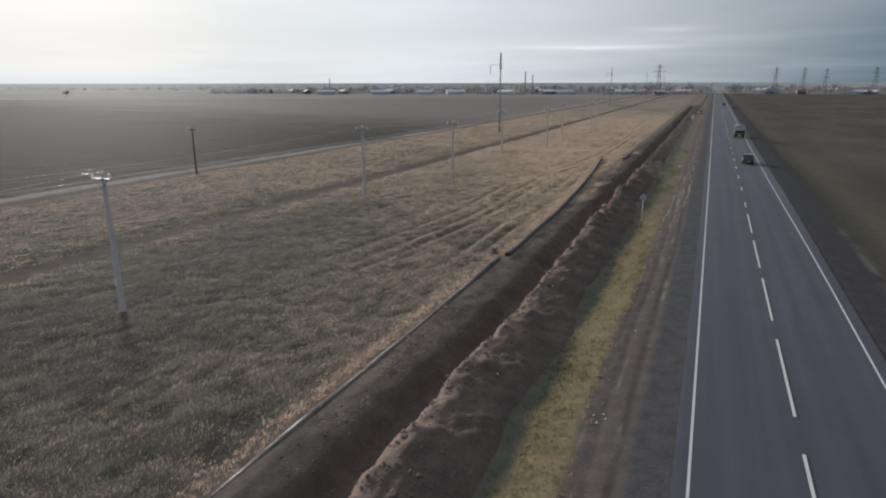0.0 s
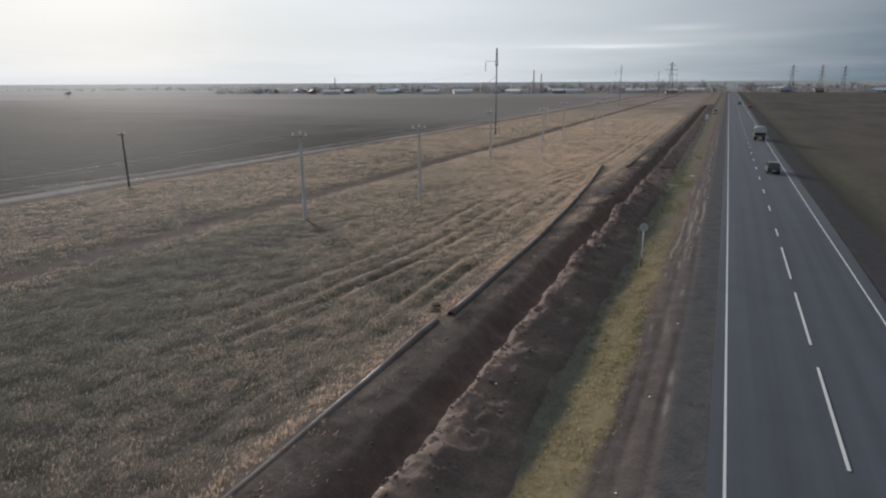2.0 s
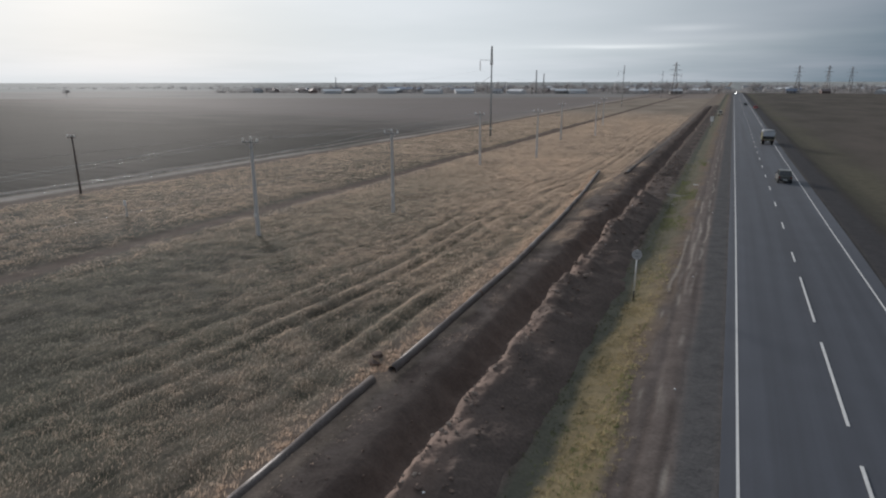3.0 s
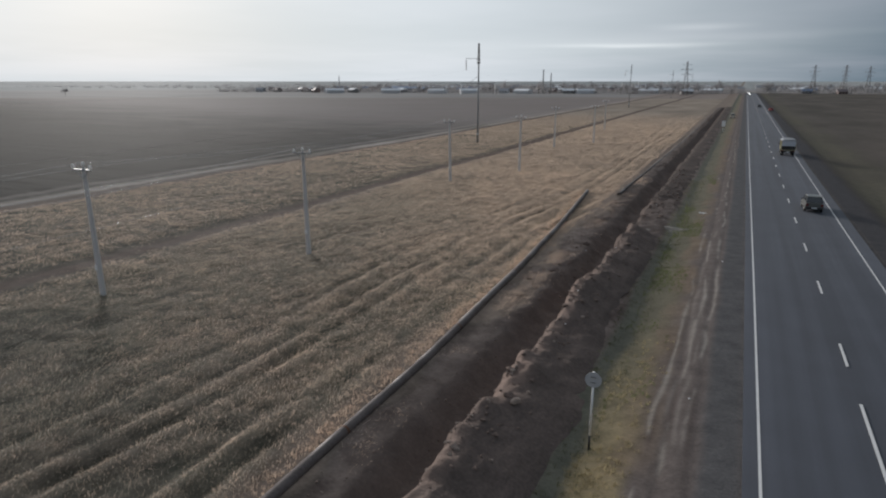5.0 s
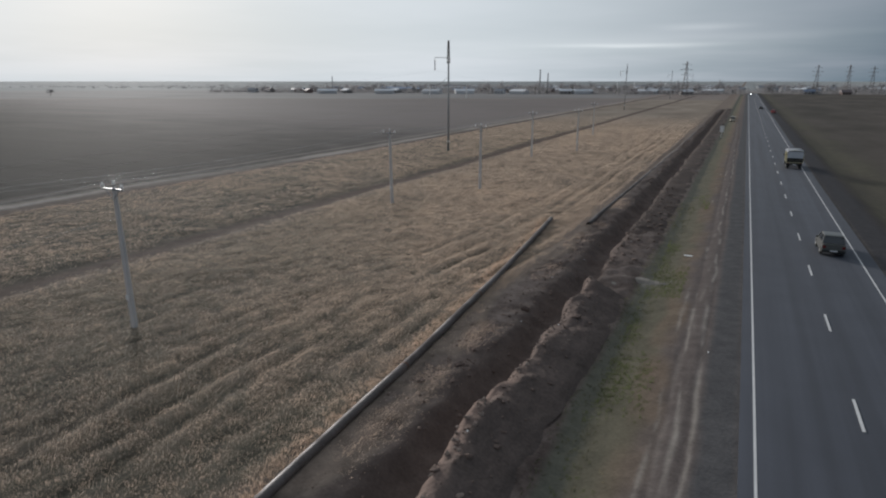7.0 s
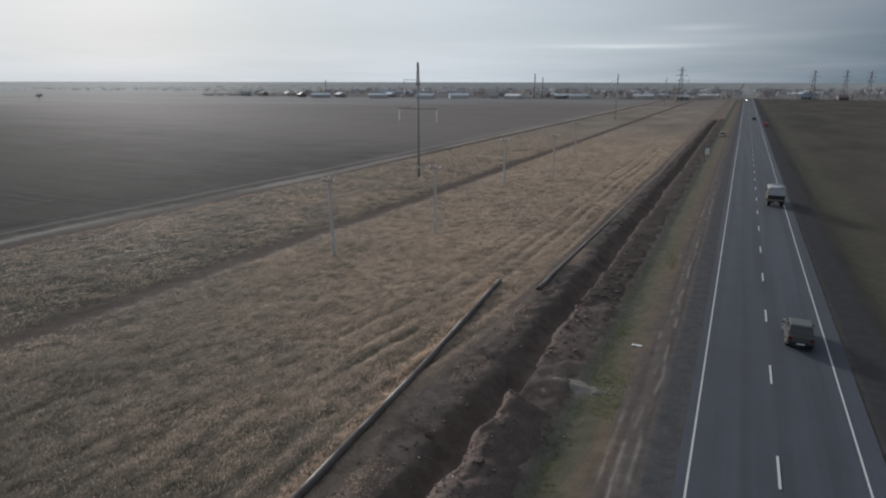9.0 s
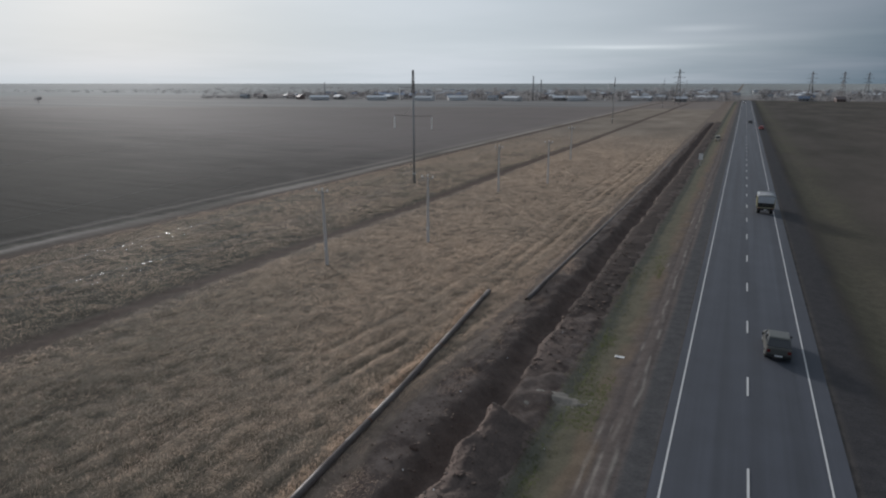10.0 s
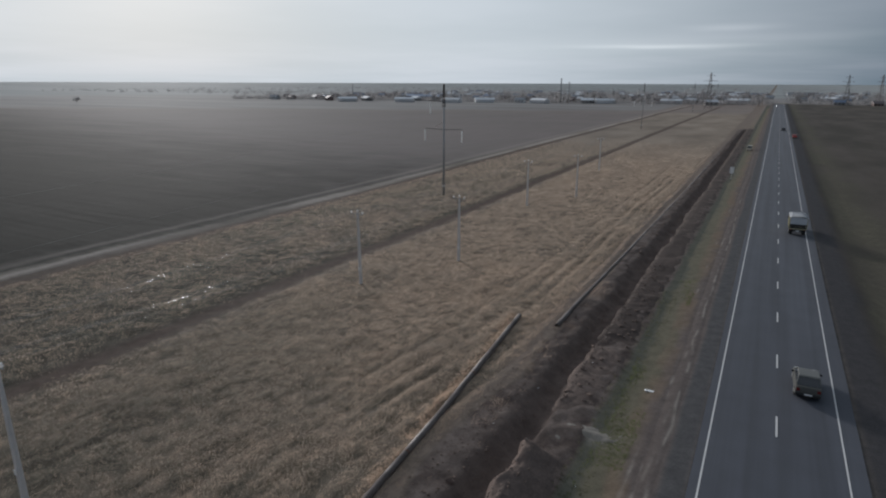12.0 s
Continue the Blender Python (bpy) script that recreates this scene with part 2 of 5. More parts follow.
def fbm(x, y, size, octaves=4, seed=0):
    """Noise about -1 to 1 with its largest lumps about size metres."""
    total, amp, norm = 0.0, 1.0, 0.0
    for o in range(octaves):
        total = total + amp * (lattice_noise(x / size * 2 ** o, y / size * 2 ** o, seed + 7 * o) * 2 - 1)
        norm += amp
        amp *= 0.5
    return total / norm


def step(a, b, v):
    s = np.clip((v - a) / (b - a), 0, 1)
    return s * s * (3 - 2 * s)


# ---- the ground ----
TRENCH_END = 415.0
ROAD_Z = ((-200, 0.0), (20, 0.02), (45, 0.1), (64, 0.26), (80, 0.3), (95, 0.22), (115, 0.16), (135, 0.06), (200, 0.0), (900, 0.0))


def road_z(y):
    return np.interp(y, [a for a, _ in ROAD_Z], [b for _, b in ROAD_Z])


def field_z(y):
    return np.interp(y, [-50, 20, 60, 80, 130, 175, 400], [-0.6, -0.6, -0.62, -0.82, -0.9, -1.15, -1.15])


def trench_x(y):
    return -11.4 + 0.35 * fbm(y, y * 0 + 3.1, 14, 2, 5) + 0.25 * step(100, 180, y)


def base_height(x, y):
    """The ground without the trench and the spoil."""
    z = np.interp(x, [-15000, -86, -83, -80, -77, -52, -49.5, -47.5, -46, -17, -14, -8, -6.4, -4.4, -2.6, -0.8, 8.9, 11.4, 13, 15, 18, 15000],
                  [-0.7, -0.7, -0.62, -0.6, -0.68, -0.7, -0.85, -0.85, -0.7, -0.6, -0.5, -0.5, -0.62, -0.28, -0.1, -0.03, -0.03, -0.15, -0.6, -0.8, -0.6, -0.6])
    z = z + (field_z(y) + 0.6) * step(-7, -16, x) + road_z(y) * step(-6, -2, x) * step(16, 12, x)
    return z + 8.5 * step(1600, 4700, np.hypot(x, y))      # the plain rises a little towards the horizon


def combed(x, y):
    """Height of the wind-combed tussocks, 0 in the hollows to 1 on the crests."""
    wx, wy = x + 1.2 * fbm(x, y, 7, 2, 15), y + 1.2 * fbm(x, y, 7, 2, 16)
    u, v = 0.25 * wx + 0.97 * wy, 0.97 * wx - 0.25 * wy
    ridge = 1 - 2.2 * np.abs(fbm(u * 0.42, v, 1.2, 3, 1))
    lump = 0.5 + 1.1 * fbm(x, y, 0.75, 3, 17)
    broad = 0.5 + 0.9 * fbm(x, y, 4.5, 3, 18)
    return np.clip(0.44 * ridge + 0.40 * lump + 0.16 * broad, 0, 1)


def green_turf(x, y):
    """1 where the turf is greener and the straw thin, away from the pipe."""
    return step(-21, -37, x + 7 * fbm(x, y, 14, 3, 216)) * step(142, 92, y + 0.6 * x + 30 + 14 * fbm(x, y, 20, 2, 217))


def rut_line(k, y):
    """The x of the k-th wheel rut in the field."""
    return (-17.9, -19.6, -22.2, -23.9, -26.4)[k] + 0.9 * fbm(y, y * 0 + k // 2 * 4.7, 26, 2, 11) + 2.4 * step(88, 112, y) - 3.0 * step(60, 25, y) * (k > 1)


def ground_height(x, y):
    z = base_height(x, y)
    field = step(-15.6, -17, x)
    near = np.exp(-np.maximum(np.hypot(x, y - 60) - 120, 0) / 150)
    z = z + field * near * (0.17 * combed(x, y) - 0.09 + 0.12 * fbm(x, y, 9, 2, 2))
    # wheel ruts in the field, beside the pipe
    for k, amp in enumerate((0.13, 0.15, 0.15, 0.14, 0.10)):
        c = rut_line(k, y)
        deep = near * amp * step(22, 46, y) * np.clip(0.6 + 1.1 * fbm(x, y, 9, 2, 19), 0, 1.2)
        z = z - deep * np.exp(-((x - c) / 0.42) ** 2) + deep * 0.9 * np.exp(-((x - c - 0.85) / 0.42) ** 2)
    # ruts of the pale track on the verge
    for x0 in (-2.25, -3.3):
        z = z - 0.05 * np.exp(-((x - x0 - 0.25 * fbm(y, y * 0, 25, 2, 21)) / 0.22) ** 2)
    # dug strip and trench
    t = trench_x(y)
    along = step(TRENCH_END, TRENCH_END - 8, y)
    bank = step(-14.6, -13.6, x) * step(-7.2, -7.8, x) * along
    z = z + bank * ((0.16 + 0.16 * step(58, 74, y)) * fbm(x, y, 1.4, 4, 31) + 0.12 * fbm(x, y, 5, 2, 32))
    off = x - t - 0.22 * fbm(x, y, 1.1, 4, 44) - 0.25 * fbm(x, y, 3.5, 2, 45)
    wide = 1.75 + 0.45 * fbm(y, y * 0 + 9, 7, 3, 41)
    depth = 0.95 * np.where(off < 0, 1 - step(0.2, wide, -off), 1 - step(0.45, 1.25, off))
    z = z - along * depth
    verge = step(-6.6, -5.9, x) * step(-2.6, -3.6, x)
    z = z + verge * 0.06 * fbm(x, y, 0.8, 3, 51)
    return z


def axis(*runs):
    """Coordinates from runs (start, end, step at the start, step at the end)."""
    out = []
    for a, b, s0, s1 in runs:
        v = a
        while v < b - 1e-6:
            out.append(v)
            v += s0 + (s1 - s0) * min(1, (v - a) / (b - a))
    out.append(runs[-1][1])
    return np.array(out)


def pale_line(k, y):
    """The x of the k-th pale worn line of the track on the verge."""
    return (-2.5, -2.9, -3.15, -3.4, -3.85)[k] + 0.45 * fbm(y, y * 0 + 2.7, 18, 3, 21) + 0.24 * fbm(y, y * 0 + 5.3 * k, 5, 4, 22)


def build_ground():
    left = -axis((17, 32, 0.32, 0.5), (32, 56, 0.7, 0.9), (56, 90, 1.0, 1.6), (90, 400, 6, 40), (400, 5200, 60, 600))[::-1]
    right = axis((-16.8, -6.0, 0.2, 0.2), (-6.0, -4.4, 0.15, 0.15), (-4.4, -1.9, 0.075, 0.075), (-1.9, -0.8, 0.15, 0.2), (-0.8, 9.2, 1.0, 1.0), (9.2, 20, 0.5, 0.8), (20, 120, 2, 16), (120, 5200, 20, 600))
    xs = np.concatenate([left, right])
    ys = axis((-400, -10, 90, 4), (-10, 2, 2, 0.4), (2, 130, 0.3, 0.34), (130, 400, 0.5, 1.6), (400, 900, 4, 20), (900, 5200, 30, 500))
    X, Y = np.meshgrid(xs, ys)
    Z = ground_height(X, Y)
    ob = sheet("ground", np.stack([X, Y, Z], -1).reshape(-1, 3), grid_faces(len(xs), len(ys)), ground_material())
    me = ob.data
    w = 0.5 * fbm(X, Y, 2.5, 3, 61) + 0.5 * fbm(X, Y, 9, 2, 62)          # wobble of the edges
    t = trench_x(Y)
    along = step(TRENCH_END + 2, TRENCH_END - 4, Y + 3 * w)
    soil = step(-14.9, -14.1, X + 1.2 * w + 0.1 - 0.9 * step(60, 72, Y) * step(84, 76, Y) + 1.2 * step(82, 90, Y) * step(104, 96, Y)) * step(-7.0, -7.5, X + 0.4 * w) * along
    churned = step(0.0, 0.35, fbm(X, Y * 0.7, 2.2, 4, 66)) * step(-17.0, -15.6, X - 0.03 * (Y - 60)) * step(-13.0, -14.0, X) * step(50, 66, Y) * step(128, 112, Y)
    soil = np.maximum(soil, 0.85 * churned)
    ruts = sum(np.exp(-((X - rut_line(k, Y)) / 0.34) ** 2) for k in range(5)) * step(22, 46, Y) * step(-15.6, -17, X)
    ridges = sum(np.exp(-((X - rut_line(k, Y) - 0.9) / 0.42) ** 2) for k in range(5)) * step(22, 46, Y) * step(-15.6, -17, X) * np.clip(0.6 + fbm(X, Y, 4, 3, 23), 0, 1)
    masks = {
        # darker band along the trench, wider past y 112
        "trench_dark": np.exp(-((X - t + 0.9 - 1.6 * step(112, 135, Y) + 0.8 * w) / (1.5 + 1.3 * step(112, 135, Y))) ** 4) * along,
        # straw crests, plus lit ridges and dark ruts painted by tone
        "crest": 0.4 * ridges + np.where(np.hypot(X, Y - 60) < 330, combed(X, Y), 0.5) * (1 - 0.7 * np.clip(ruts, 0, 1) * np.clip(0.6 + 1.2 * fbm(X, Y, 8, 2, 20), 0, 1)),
        "soil": soil,
        "flat": step(-17.6, -15.8, X + 1.2 * w) * (1 - soil) * step(-7, -12, X),
        "green": (Y < 800) * step(-8.2, -7.4, X) * step(-5.2, -6.2, X + 0.9 * w - 1.5 * step(50, 74, Y)),
        "yellow": step(-6.5, -5.9, X + 1.1 * w) * step(-3.7, -4.5, X + 0.6 * w) * (1 - 0.75 * step(48, 74, Y + 6 * w)) * (Y < 700),
        "ochre": step(-5.3, -4.7, X + 0.6 * w) * step(-3.2, -3.9, X + 0.6 * w) * step(35, 60, Y) * (Y < 700) * np.clip(0.55 + 0.9 * fbm(X, Y, 3, 3, 64), 0, 1),
        "bare": step(-4.6, -3.8, X + 0.6 * w) * step(-0.2, -0.6, X) * (Y < 840),
        "shoulder": step(-2.3, -1.7, X + 0.3 * w) * step(0, -0.4, X) * (Y < 840),
        "shoulder_dark": step(8.0, 8.4, X) * step(12.4, 10.8, X + 0.6 * w) * (Y < 840),
        "track": step(790, 700, Y) * (np.exp(-((X + 48.6 + 0.6 * fbm(Y, Y * 0, 40, 2, 71)) / 1.45) ** 4) + 0.9 * np.exp(-((X + 77.6 + 2.0 * fbm(Y, Y * 0, 80, 2, 72)) / 2.0) ** 4)),
        "gravel": step(790, 700, Y) * np.clip(0.75 + 0.9 * fbm(X, Y * 0.25, 5, 3, 73), 0.2, 1) * np.exp(-((X + 80.4 + 2.0 * fbm(Y, Y * 0, 80, 2, 72)) / 1.15) ** 4) + 0.35 * np.exp(-((X + 85.2 + 2.0 * fbm(Y, Y * 0, 80, 2, 72)) / 0.9) ** 4),
        "plough": step(-81.6, -82.6, X + 2.0 * fbm(Y, Y * 0, 80, 2, 72)) * step(690, 590, Y - 0.476 * X + 30 * w) + 0.75 * step(560, 620, Y + 12 * w) * step(-92, -86, X) * step(9, 8, X) * (Y < 850),
        # turf paler farther off: haze and low-angle brightness put into the colour
        "pale_turf": 0.85 * step(55, 125, Y - 0.25 * X + 14 * w) * step(-50, -46, X),
        # greener turf, whose darkness also stands in for dim light
        "green_turf": np.maximum(0.42 * green_turf(X, Y), 0.2 * step(-49, -53, X + 2 * w) * step(150, 60, Y + 20 * w)),
        "far_field": step(190, 340, Y + 20 * w) * step(-7, -16, X),
        # near left plough painted darker, for the weak light on that side
        "darkened": step(240, 100, Y + 0.3 * X + 30 * w),
        "winter": step(9.6, 10.6, X + 0.5 * w) * (Y < 850),
        "roadside": step(11.8, 13.2, X + 0.6 * w) * step(22, 16.5, X + 2.0 * w) * (Y < 850) * np.clip(0.7 + 0.8 * fbm(X, Y * 0.4, 5, 3, 65), 0.25, 1),
        # far ground grows paler outwards: haze put into its colour
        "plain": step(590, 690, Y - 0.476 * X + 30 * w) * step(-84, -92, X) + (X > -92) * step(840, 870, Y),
        "far_haze": step(900, 1300, np.hypot(X + 100, Y)),
        "rut": sum(0.8 * np.exp(-((X - x0 - 0.25 * fbm(Y, Y * 0, 25, 2, 21)) / 0.13) ** 2) * step(-0.2, 0.4, fbm(X, Y, 5, 2, 83)) for x0 in (-2.5, -3.3, -3.9)) * step(74, 60, Y),
        "pale": 0.6 * np.exp(-((X - 12.0 - 0.3 * w) / 0.3) ** 2) * step(30, 38, Y) * step(66, 54, Y) * np.clip(0.5 + 1.2 * fbm(X, Y, 2.5, 3, 86), 0, 1) + 0.8 * np.exp(-(((X + 7.0) / 1.6) ** 2 + ((Y - 96.6) / 0.8) ** 2)) + sum(amp * np.exp(-((X - pale_line(k, Y)) / (0.06 + 0.07 * lattice_noise(X * 0 + k, Y / 3, 24))) ** 2) * step(-0.15, 0.6, 1.5 * fbm(X * 2, Y * 0.6, 1.6, 4, 81 + k) - 0.45 + np.maximum(0.95 * np.exp(-((Y - 71) / 18) ** 2), (0.7 * step(88, 100, Y) * step(250, 170, Y)) if k == 0 else 0.0)) for k, amp in enumerate((0.7, 0.3, 0.62, 0.2, 0.66))),
    }
    for k, v in masks.items():
        at = me.attributes.new(k, 'FLOAT', 'POINT')
        at.data.foreach_set("value", np.clip(v, 0, 1).astype(np.float32).ravel())
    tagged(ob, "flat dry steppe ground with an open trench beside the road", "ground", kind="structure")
    return ob


def ground_material():
    mt = bpy.data.materials.new("steppe_ground")
    mt.use_nodes = True
    nt = mt.node_tree
    N, L = nt.nodes.new, nt.links.new
    b = nt.nodes["Principled BSDF"]
    b.inputs["Roughness"].default_value, b.inputs["Specular IOR Level"].default_value = 0.95, 0.03
    b.inputs["Diffuse Roughness"].default_value = 1.0
    tc = N("ShaderNodeTexCoord")

    def tex(scale, detail=4, rough=0.55, stretch=None):
        n = N("ShaderNodeTexNoise")
        n.inputs["Scale"].default_value, n.inputs["Detail"].default_value, n.inputs["Roughness"].default_value = scale, detail, rough
        src = tc.outputs["Object"]
        if stretch:
            mp = N("ShaderNodeMapping")
            mp.inputs["Scale"].default_value = stretch
            L(src, mp.inputs[0])
            src = mp.outputs[0]
        L(src, n.inputs["Vector"])
        return n.outputs[0]

    def mix(f, a, c):
        n = N("ShaderNodeMix")
        n.data_type = 'RGBA'
        for k, v in ((0, f), (6, a), (7, c)):
            if isinstance(v, tuple):
                n.inputs[k].default_value = (*v, 1)
            elif isinstance(v, float):
                n.inputs[k].default_value = v
            else:
                L(v, n.inputs[k])
        return n.outputs[2]

    def rng(src, lo, hi, a=0.0, c=1.0):
        n = N("ShaderNodeMapRange")
        for k, v in zip((1, 2, 3, 4), (lo, hi, a, c)):
            n.inputs[k].default_value = v
        L(src, n.inputs[0])
        return n.outputs[0]

    def mask(name):
        n = N("ShaderNodeAttribute")
        n.attribute_name = name
        return n.outputs["Fac"]

    clump, broad, fine = tex(1.1, 5, 0.6), tex(0.045, 4), tex(7.0, 4, 0.6)
    streak = tex(0.5, 4, 0.6, (1.0, 0.55, 1))
    grain = N("ShaderNodeMath")
    grain.operation = 'ADD'
    L(rng(clump, 0.3, 0.7, 0, 0.6), grain.inputs[0]), L(rng(fine, 0.3, 0.7, 0, 0.4), grain.inputs[1])
    g = grain.outputs[0]
    turn = N("ShaderNodeMapping")
    turn.inputs["Rotation"].default_value, turn.inputs["Scale"].default_value = (0, 0, radians(-52)), (3.2, 0.7, 1)
    comb_noise = N("ShaderNodeTexNoise")
    comb_noise.inputs["Scale"].default_value, comb_noise.inputs["Detail"].default_value, comb_noise.inputs["Roughness"].default_value = 1.0, 5, 0.7
    L(tc.outputs["Object"], turn.inputs[0]), L(turn.outputs[0], comb_noise.inputs["Vector"])
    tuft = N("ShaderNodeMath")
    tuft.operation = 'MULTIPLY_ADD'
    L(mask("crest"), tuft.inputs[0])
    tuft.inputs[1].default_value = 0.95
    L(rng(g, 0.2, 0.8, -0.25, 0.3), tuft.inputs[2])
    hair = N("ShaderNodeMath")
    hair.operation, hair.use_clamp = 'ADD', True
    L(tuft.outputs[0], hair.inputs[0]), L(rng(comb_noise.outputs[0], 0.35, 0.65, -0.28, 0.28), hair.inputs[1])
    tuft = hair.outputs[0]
    # tan tips over olive turf; the tone also paints light on the relief
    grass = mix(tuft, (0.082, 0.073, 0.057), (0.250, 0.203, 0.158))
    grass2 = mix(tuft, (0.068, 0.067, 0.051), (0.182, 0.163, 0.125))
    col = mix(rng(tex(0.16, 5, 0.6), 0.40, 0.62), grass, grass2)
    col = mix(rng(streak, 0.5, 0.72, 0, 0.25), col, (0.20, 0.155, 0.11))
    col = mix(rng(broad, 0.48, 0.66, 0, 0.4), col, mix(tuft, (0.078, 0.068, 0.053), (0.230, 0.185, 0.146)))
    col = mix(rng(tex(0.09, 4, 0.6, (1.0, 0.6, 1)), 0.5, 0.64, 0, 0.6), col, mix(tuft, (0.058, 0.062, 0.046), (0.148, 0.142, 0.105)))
    # green turf, with the falloff of light to the left painted in
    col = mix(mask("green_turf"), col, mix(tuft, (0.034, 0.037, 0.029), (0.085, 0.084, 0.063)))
    # painted brightness of the farther turf
    col = mix(mask("pale_turf"), col, mix(tuft, (0.165, 0.132, 0.100), (0.400, 0.318, 0.242)))
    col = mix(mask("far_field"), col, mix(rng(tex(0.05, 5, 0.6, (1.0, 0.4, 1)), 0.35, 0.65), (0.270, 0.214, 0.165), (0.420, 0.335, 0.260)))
    # haze painted in: the plain and the land beyond are mixed paler
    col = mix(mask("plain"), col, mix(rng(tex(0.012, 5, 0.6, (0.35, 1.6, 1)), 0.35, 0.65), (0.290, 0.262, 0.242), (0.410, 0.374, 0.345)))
    col = mix(mask("far_haze"), col, mix(rng(tex(0.004, 5, 0.6, (0.35, 1.6, 1)), 0.35, 0.65), (0.320, 0.330, 0.315), (0.470, 0.472, 0.452)))
    furrow = tex(0.3, 4, 0.5, (1.5, 0.08, 1))
    # plough colour carries the haze: pale far off, darkened near and left
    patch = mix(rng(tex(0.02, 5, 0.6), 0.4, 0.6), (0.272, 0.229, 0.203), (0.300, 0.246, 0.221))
    patch = mix(mask("darkened"), patch, (0.033, 0.033, 0.028))
    col = mix(mask("plough"), col, mix(rng(furrow, 0.3, 0.7, 0.0, 0.5), patch, mix(mask("darkened"), (0.330, 0.272, 0.245), (0.047, 0.044, 0.038))))
    col = mix(mask("winter"), col, mix(rng(tex(0.05, 5, 0.6, (1.0, 0.35, 1)), 0.38, 0.62), (0.088, 0.078, 0.065), (0.135, 0.112, 0.096)))
    col = mix(mask("roadside"), col, mix(g, (0.082, 0.077, 0.057), (0.158, 0.140, 0.103)))
    col = mix(mask("track"), col, mix(g, (0.110, 0.078, 0.062), (0.190, 0.135, 0.107)))
    col = mix(mask("gravel"), col, mix(g, (0.400, 0.330, 0.280), (0.620, 0.520, 0.445)))
    col = mix(mask("flat"), col, mix(g, (0.165, 0.128, 0.104), (0.340, 0.268, 0.215)))
    col = mix(mask("green"), col, mix(g, (0.098, 0.097, 0.078), (0.176, 0.170, 0.132)))
    col = mix(mask("yellow"), col, mix(g, (0.225, 0.182, 0.108), (0.430, 0.338, 0.198)))
    col = mix(mask("bare"), col, mix(g, (0.126, 0.104, 0.094), (0.230, 0.188, 0.168)))
    col = mix(mask("ochre"), col, mix(g, (0.165, 0.122, 0.090), (0.300, 0.225, 0.162)))
    col = mix(mask("shoulder"), col, mix(g, (0.086, 0.083, 0.084), (0.165, 0.156, 0.154)))
    col = mix(mask("shoulder_dark"), col, mix(g, (0.056, 0.054, 0.056), (0.094, 0.088, 0.090)))
    col = mix(mask("rut"), col, mix(g, (0.079, 0.062, 0.055), (0.149, 0.114, 0.099)))
    col = mix(mask("pale"), col, mix(g, (0.318, 0.282, 0.240), (0.539, 0.480, 0.420)))
    col = mix(mask("soil"), col, mix(rng(tex(0.5, 6, 0.7), 0.40, 0.60), mix(g, (0.078, 0.060, 0.053), (0.150, 0.115, 0.101)), mix(g, (0.145, 0.116, 0.102), (0.275, 0.221, 0.192))))
    # darker soil tone along the trench
    col = mix(rng(mask("trench_dark"), 0.0, 1.0, 0.0, 0.8), col, mix(g, (0.090, 0.072, 0.064), (0.165, 0.129, 0.113)))
    L(col, b.inputs["Base Color"])
    # open soil has a dull gloss at low angles
    open_soil = N("ShaderNodeMath")
    open_soil.operation, open_soil.use_clamp = 'ADD', True
    L(mask("plough"), open_soil.inputs[0]), L(mask("plain"), open_soil.inputs[1])
    L(rng(open_soil.outputs[0], 0, 1, 0.05, 0.032), b.inputs["Specular IOR Level"])
    L(rng(open_soil.outputs[0], 0, 1, 0.95, 0.92), b.inputs["Roughness"])
    bp = N("ShaderNodeBump")
    bp.inputs["Strength"].default_value, bp.inputs["Distance"].default_value = 0.4, 0.1
    L(g, bp.inputs["Height"]), L(bp.outputs[0], b.inputs["Normal"])
    return mt


ground = build_ground()


BANKS = ((-12, 93.6, 1.08, -7.05, 100), (98.6, 111.5, 0.36, -7.5, 120), (113.0, 128.0, 0.30, -7.3, 130), (127.0, TRENCH_END - 3, 0.26, -7.3, 140))


def bank_rise(U, X, Y, y0, y1, height, seed):
    ends = np.minimum(step(y0, y0 + 1.8, Y), step(y1, y1 - 1.3, Y))
    shape = np.interp(U, [0, 0.03, 0.07, 0.16, 0.32, 0.5, 0.7, 0.88, 1], [-0.9, 0.25, 0.7, 0.97, 0.95, 0.72, 0.45, 0.2, 0])
    lump = 1 + 0.55 * fbm(X, Y, 6.0, 3, seed + 3)
    edge = np.minimum(1, np.minimum(U, 1 - U) * 9)
    rough = (1.2 - 0.85 * U) * (0.34 * fbm(X, Y, 3.2, 3, seed + 5) + 0.26 * fbm(X, Y, 1.3, 3, seed + 8)) + (0.20 - 0.12 * U) * np.abs(fbm(X, Y, 0.8, 3, seed + 6)) + 0.09 * fbm(X, Y, 0.55, 3, seed + 11)
    return ends * (height * shape * lump + edge * rough * min(1.0, 0.9 * height))


def bank_sides(Y, right, seed):
    left = trench_x(Y) + 0.75 + 0.6 * fbm(Y, Y * 0 + seed, 2.2, 5, seed)
    right = right + (np.interp(Y, [0, 30, 45, 61, 71, 93], [0.3, 0.3, 0.1, 0.1, -0.3, -0.45]) if seed == 100 else 0)
    return left, right + 1.0 * fbm(Y, Y * 0 + seed + 2, 6.5, 4, seed + 1)


def bank_height(x, y):
    """The height of the top of the spoil at x, y."""
    z = ground_height(x, y)
    for y0, y1, height, right, seed in BANKS:
        left, side = bank_sides(y, right, seed)
        U = (x - left) / (side - left)
        inside = (U > 0.05) & (U < 1) & (y > y0) & (y < y1)
        z = np.where(inside, np.maximum(z, base_height(x, y) - 0.06 + bank_rise(np.clip(U, 0, 1), x, y, y0, y1, height, seed)), z)
    return z


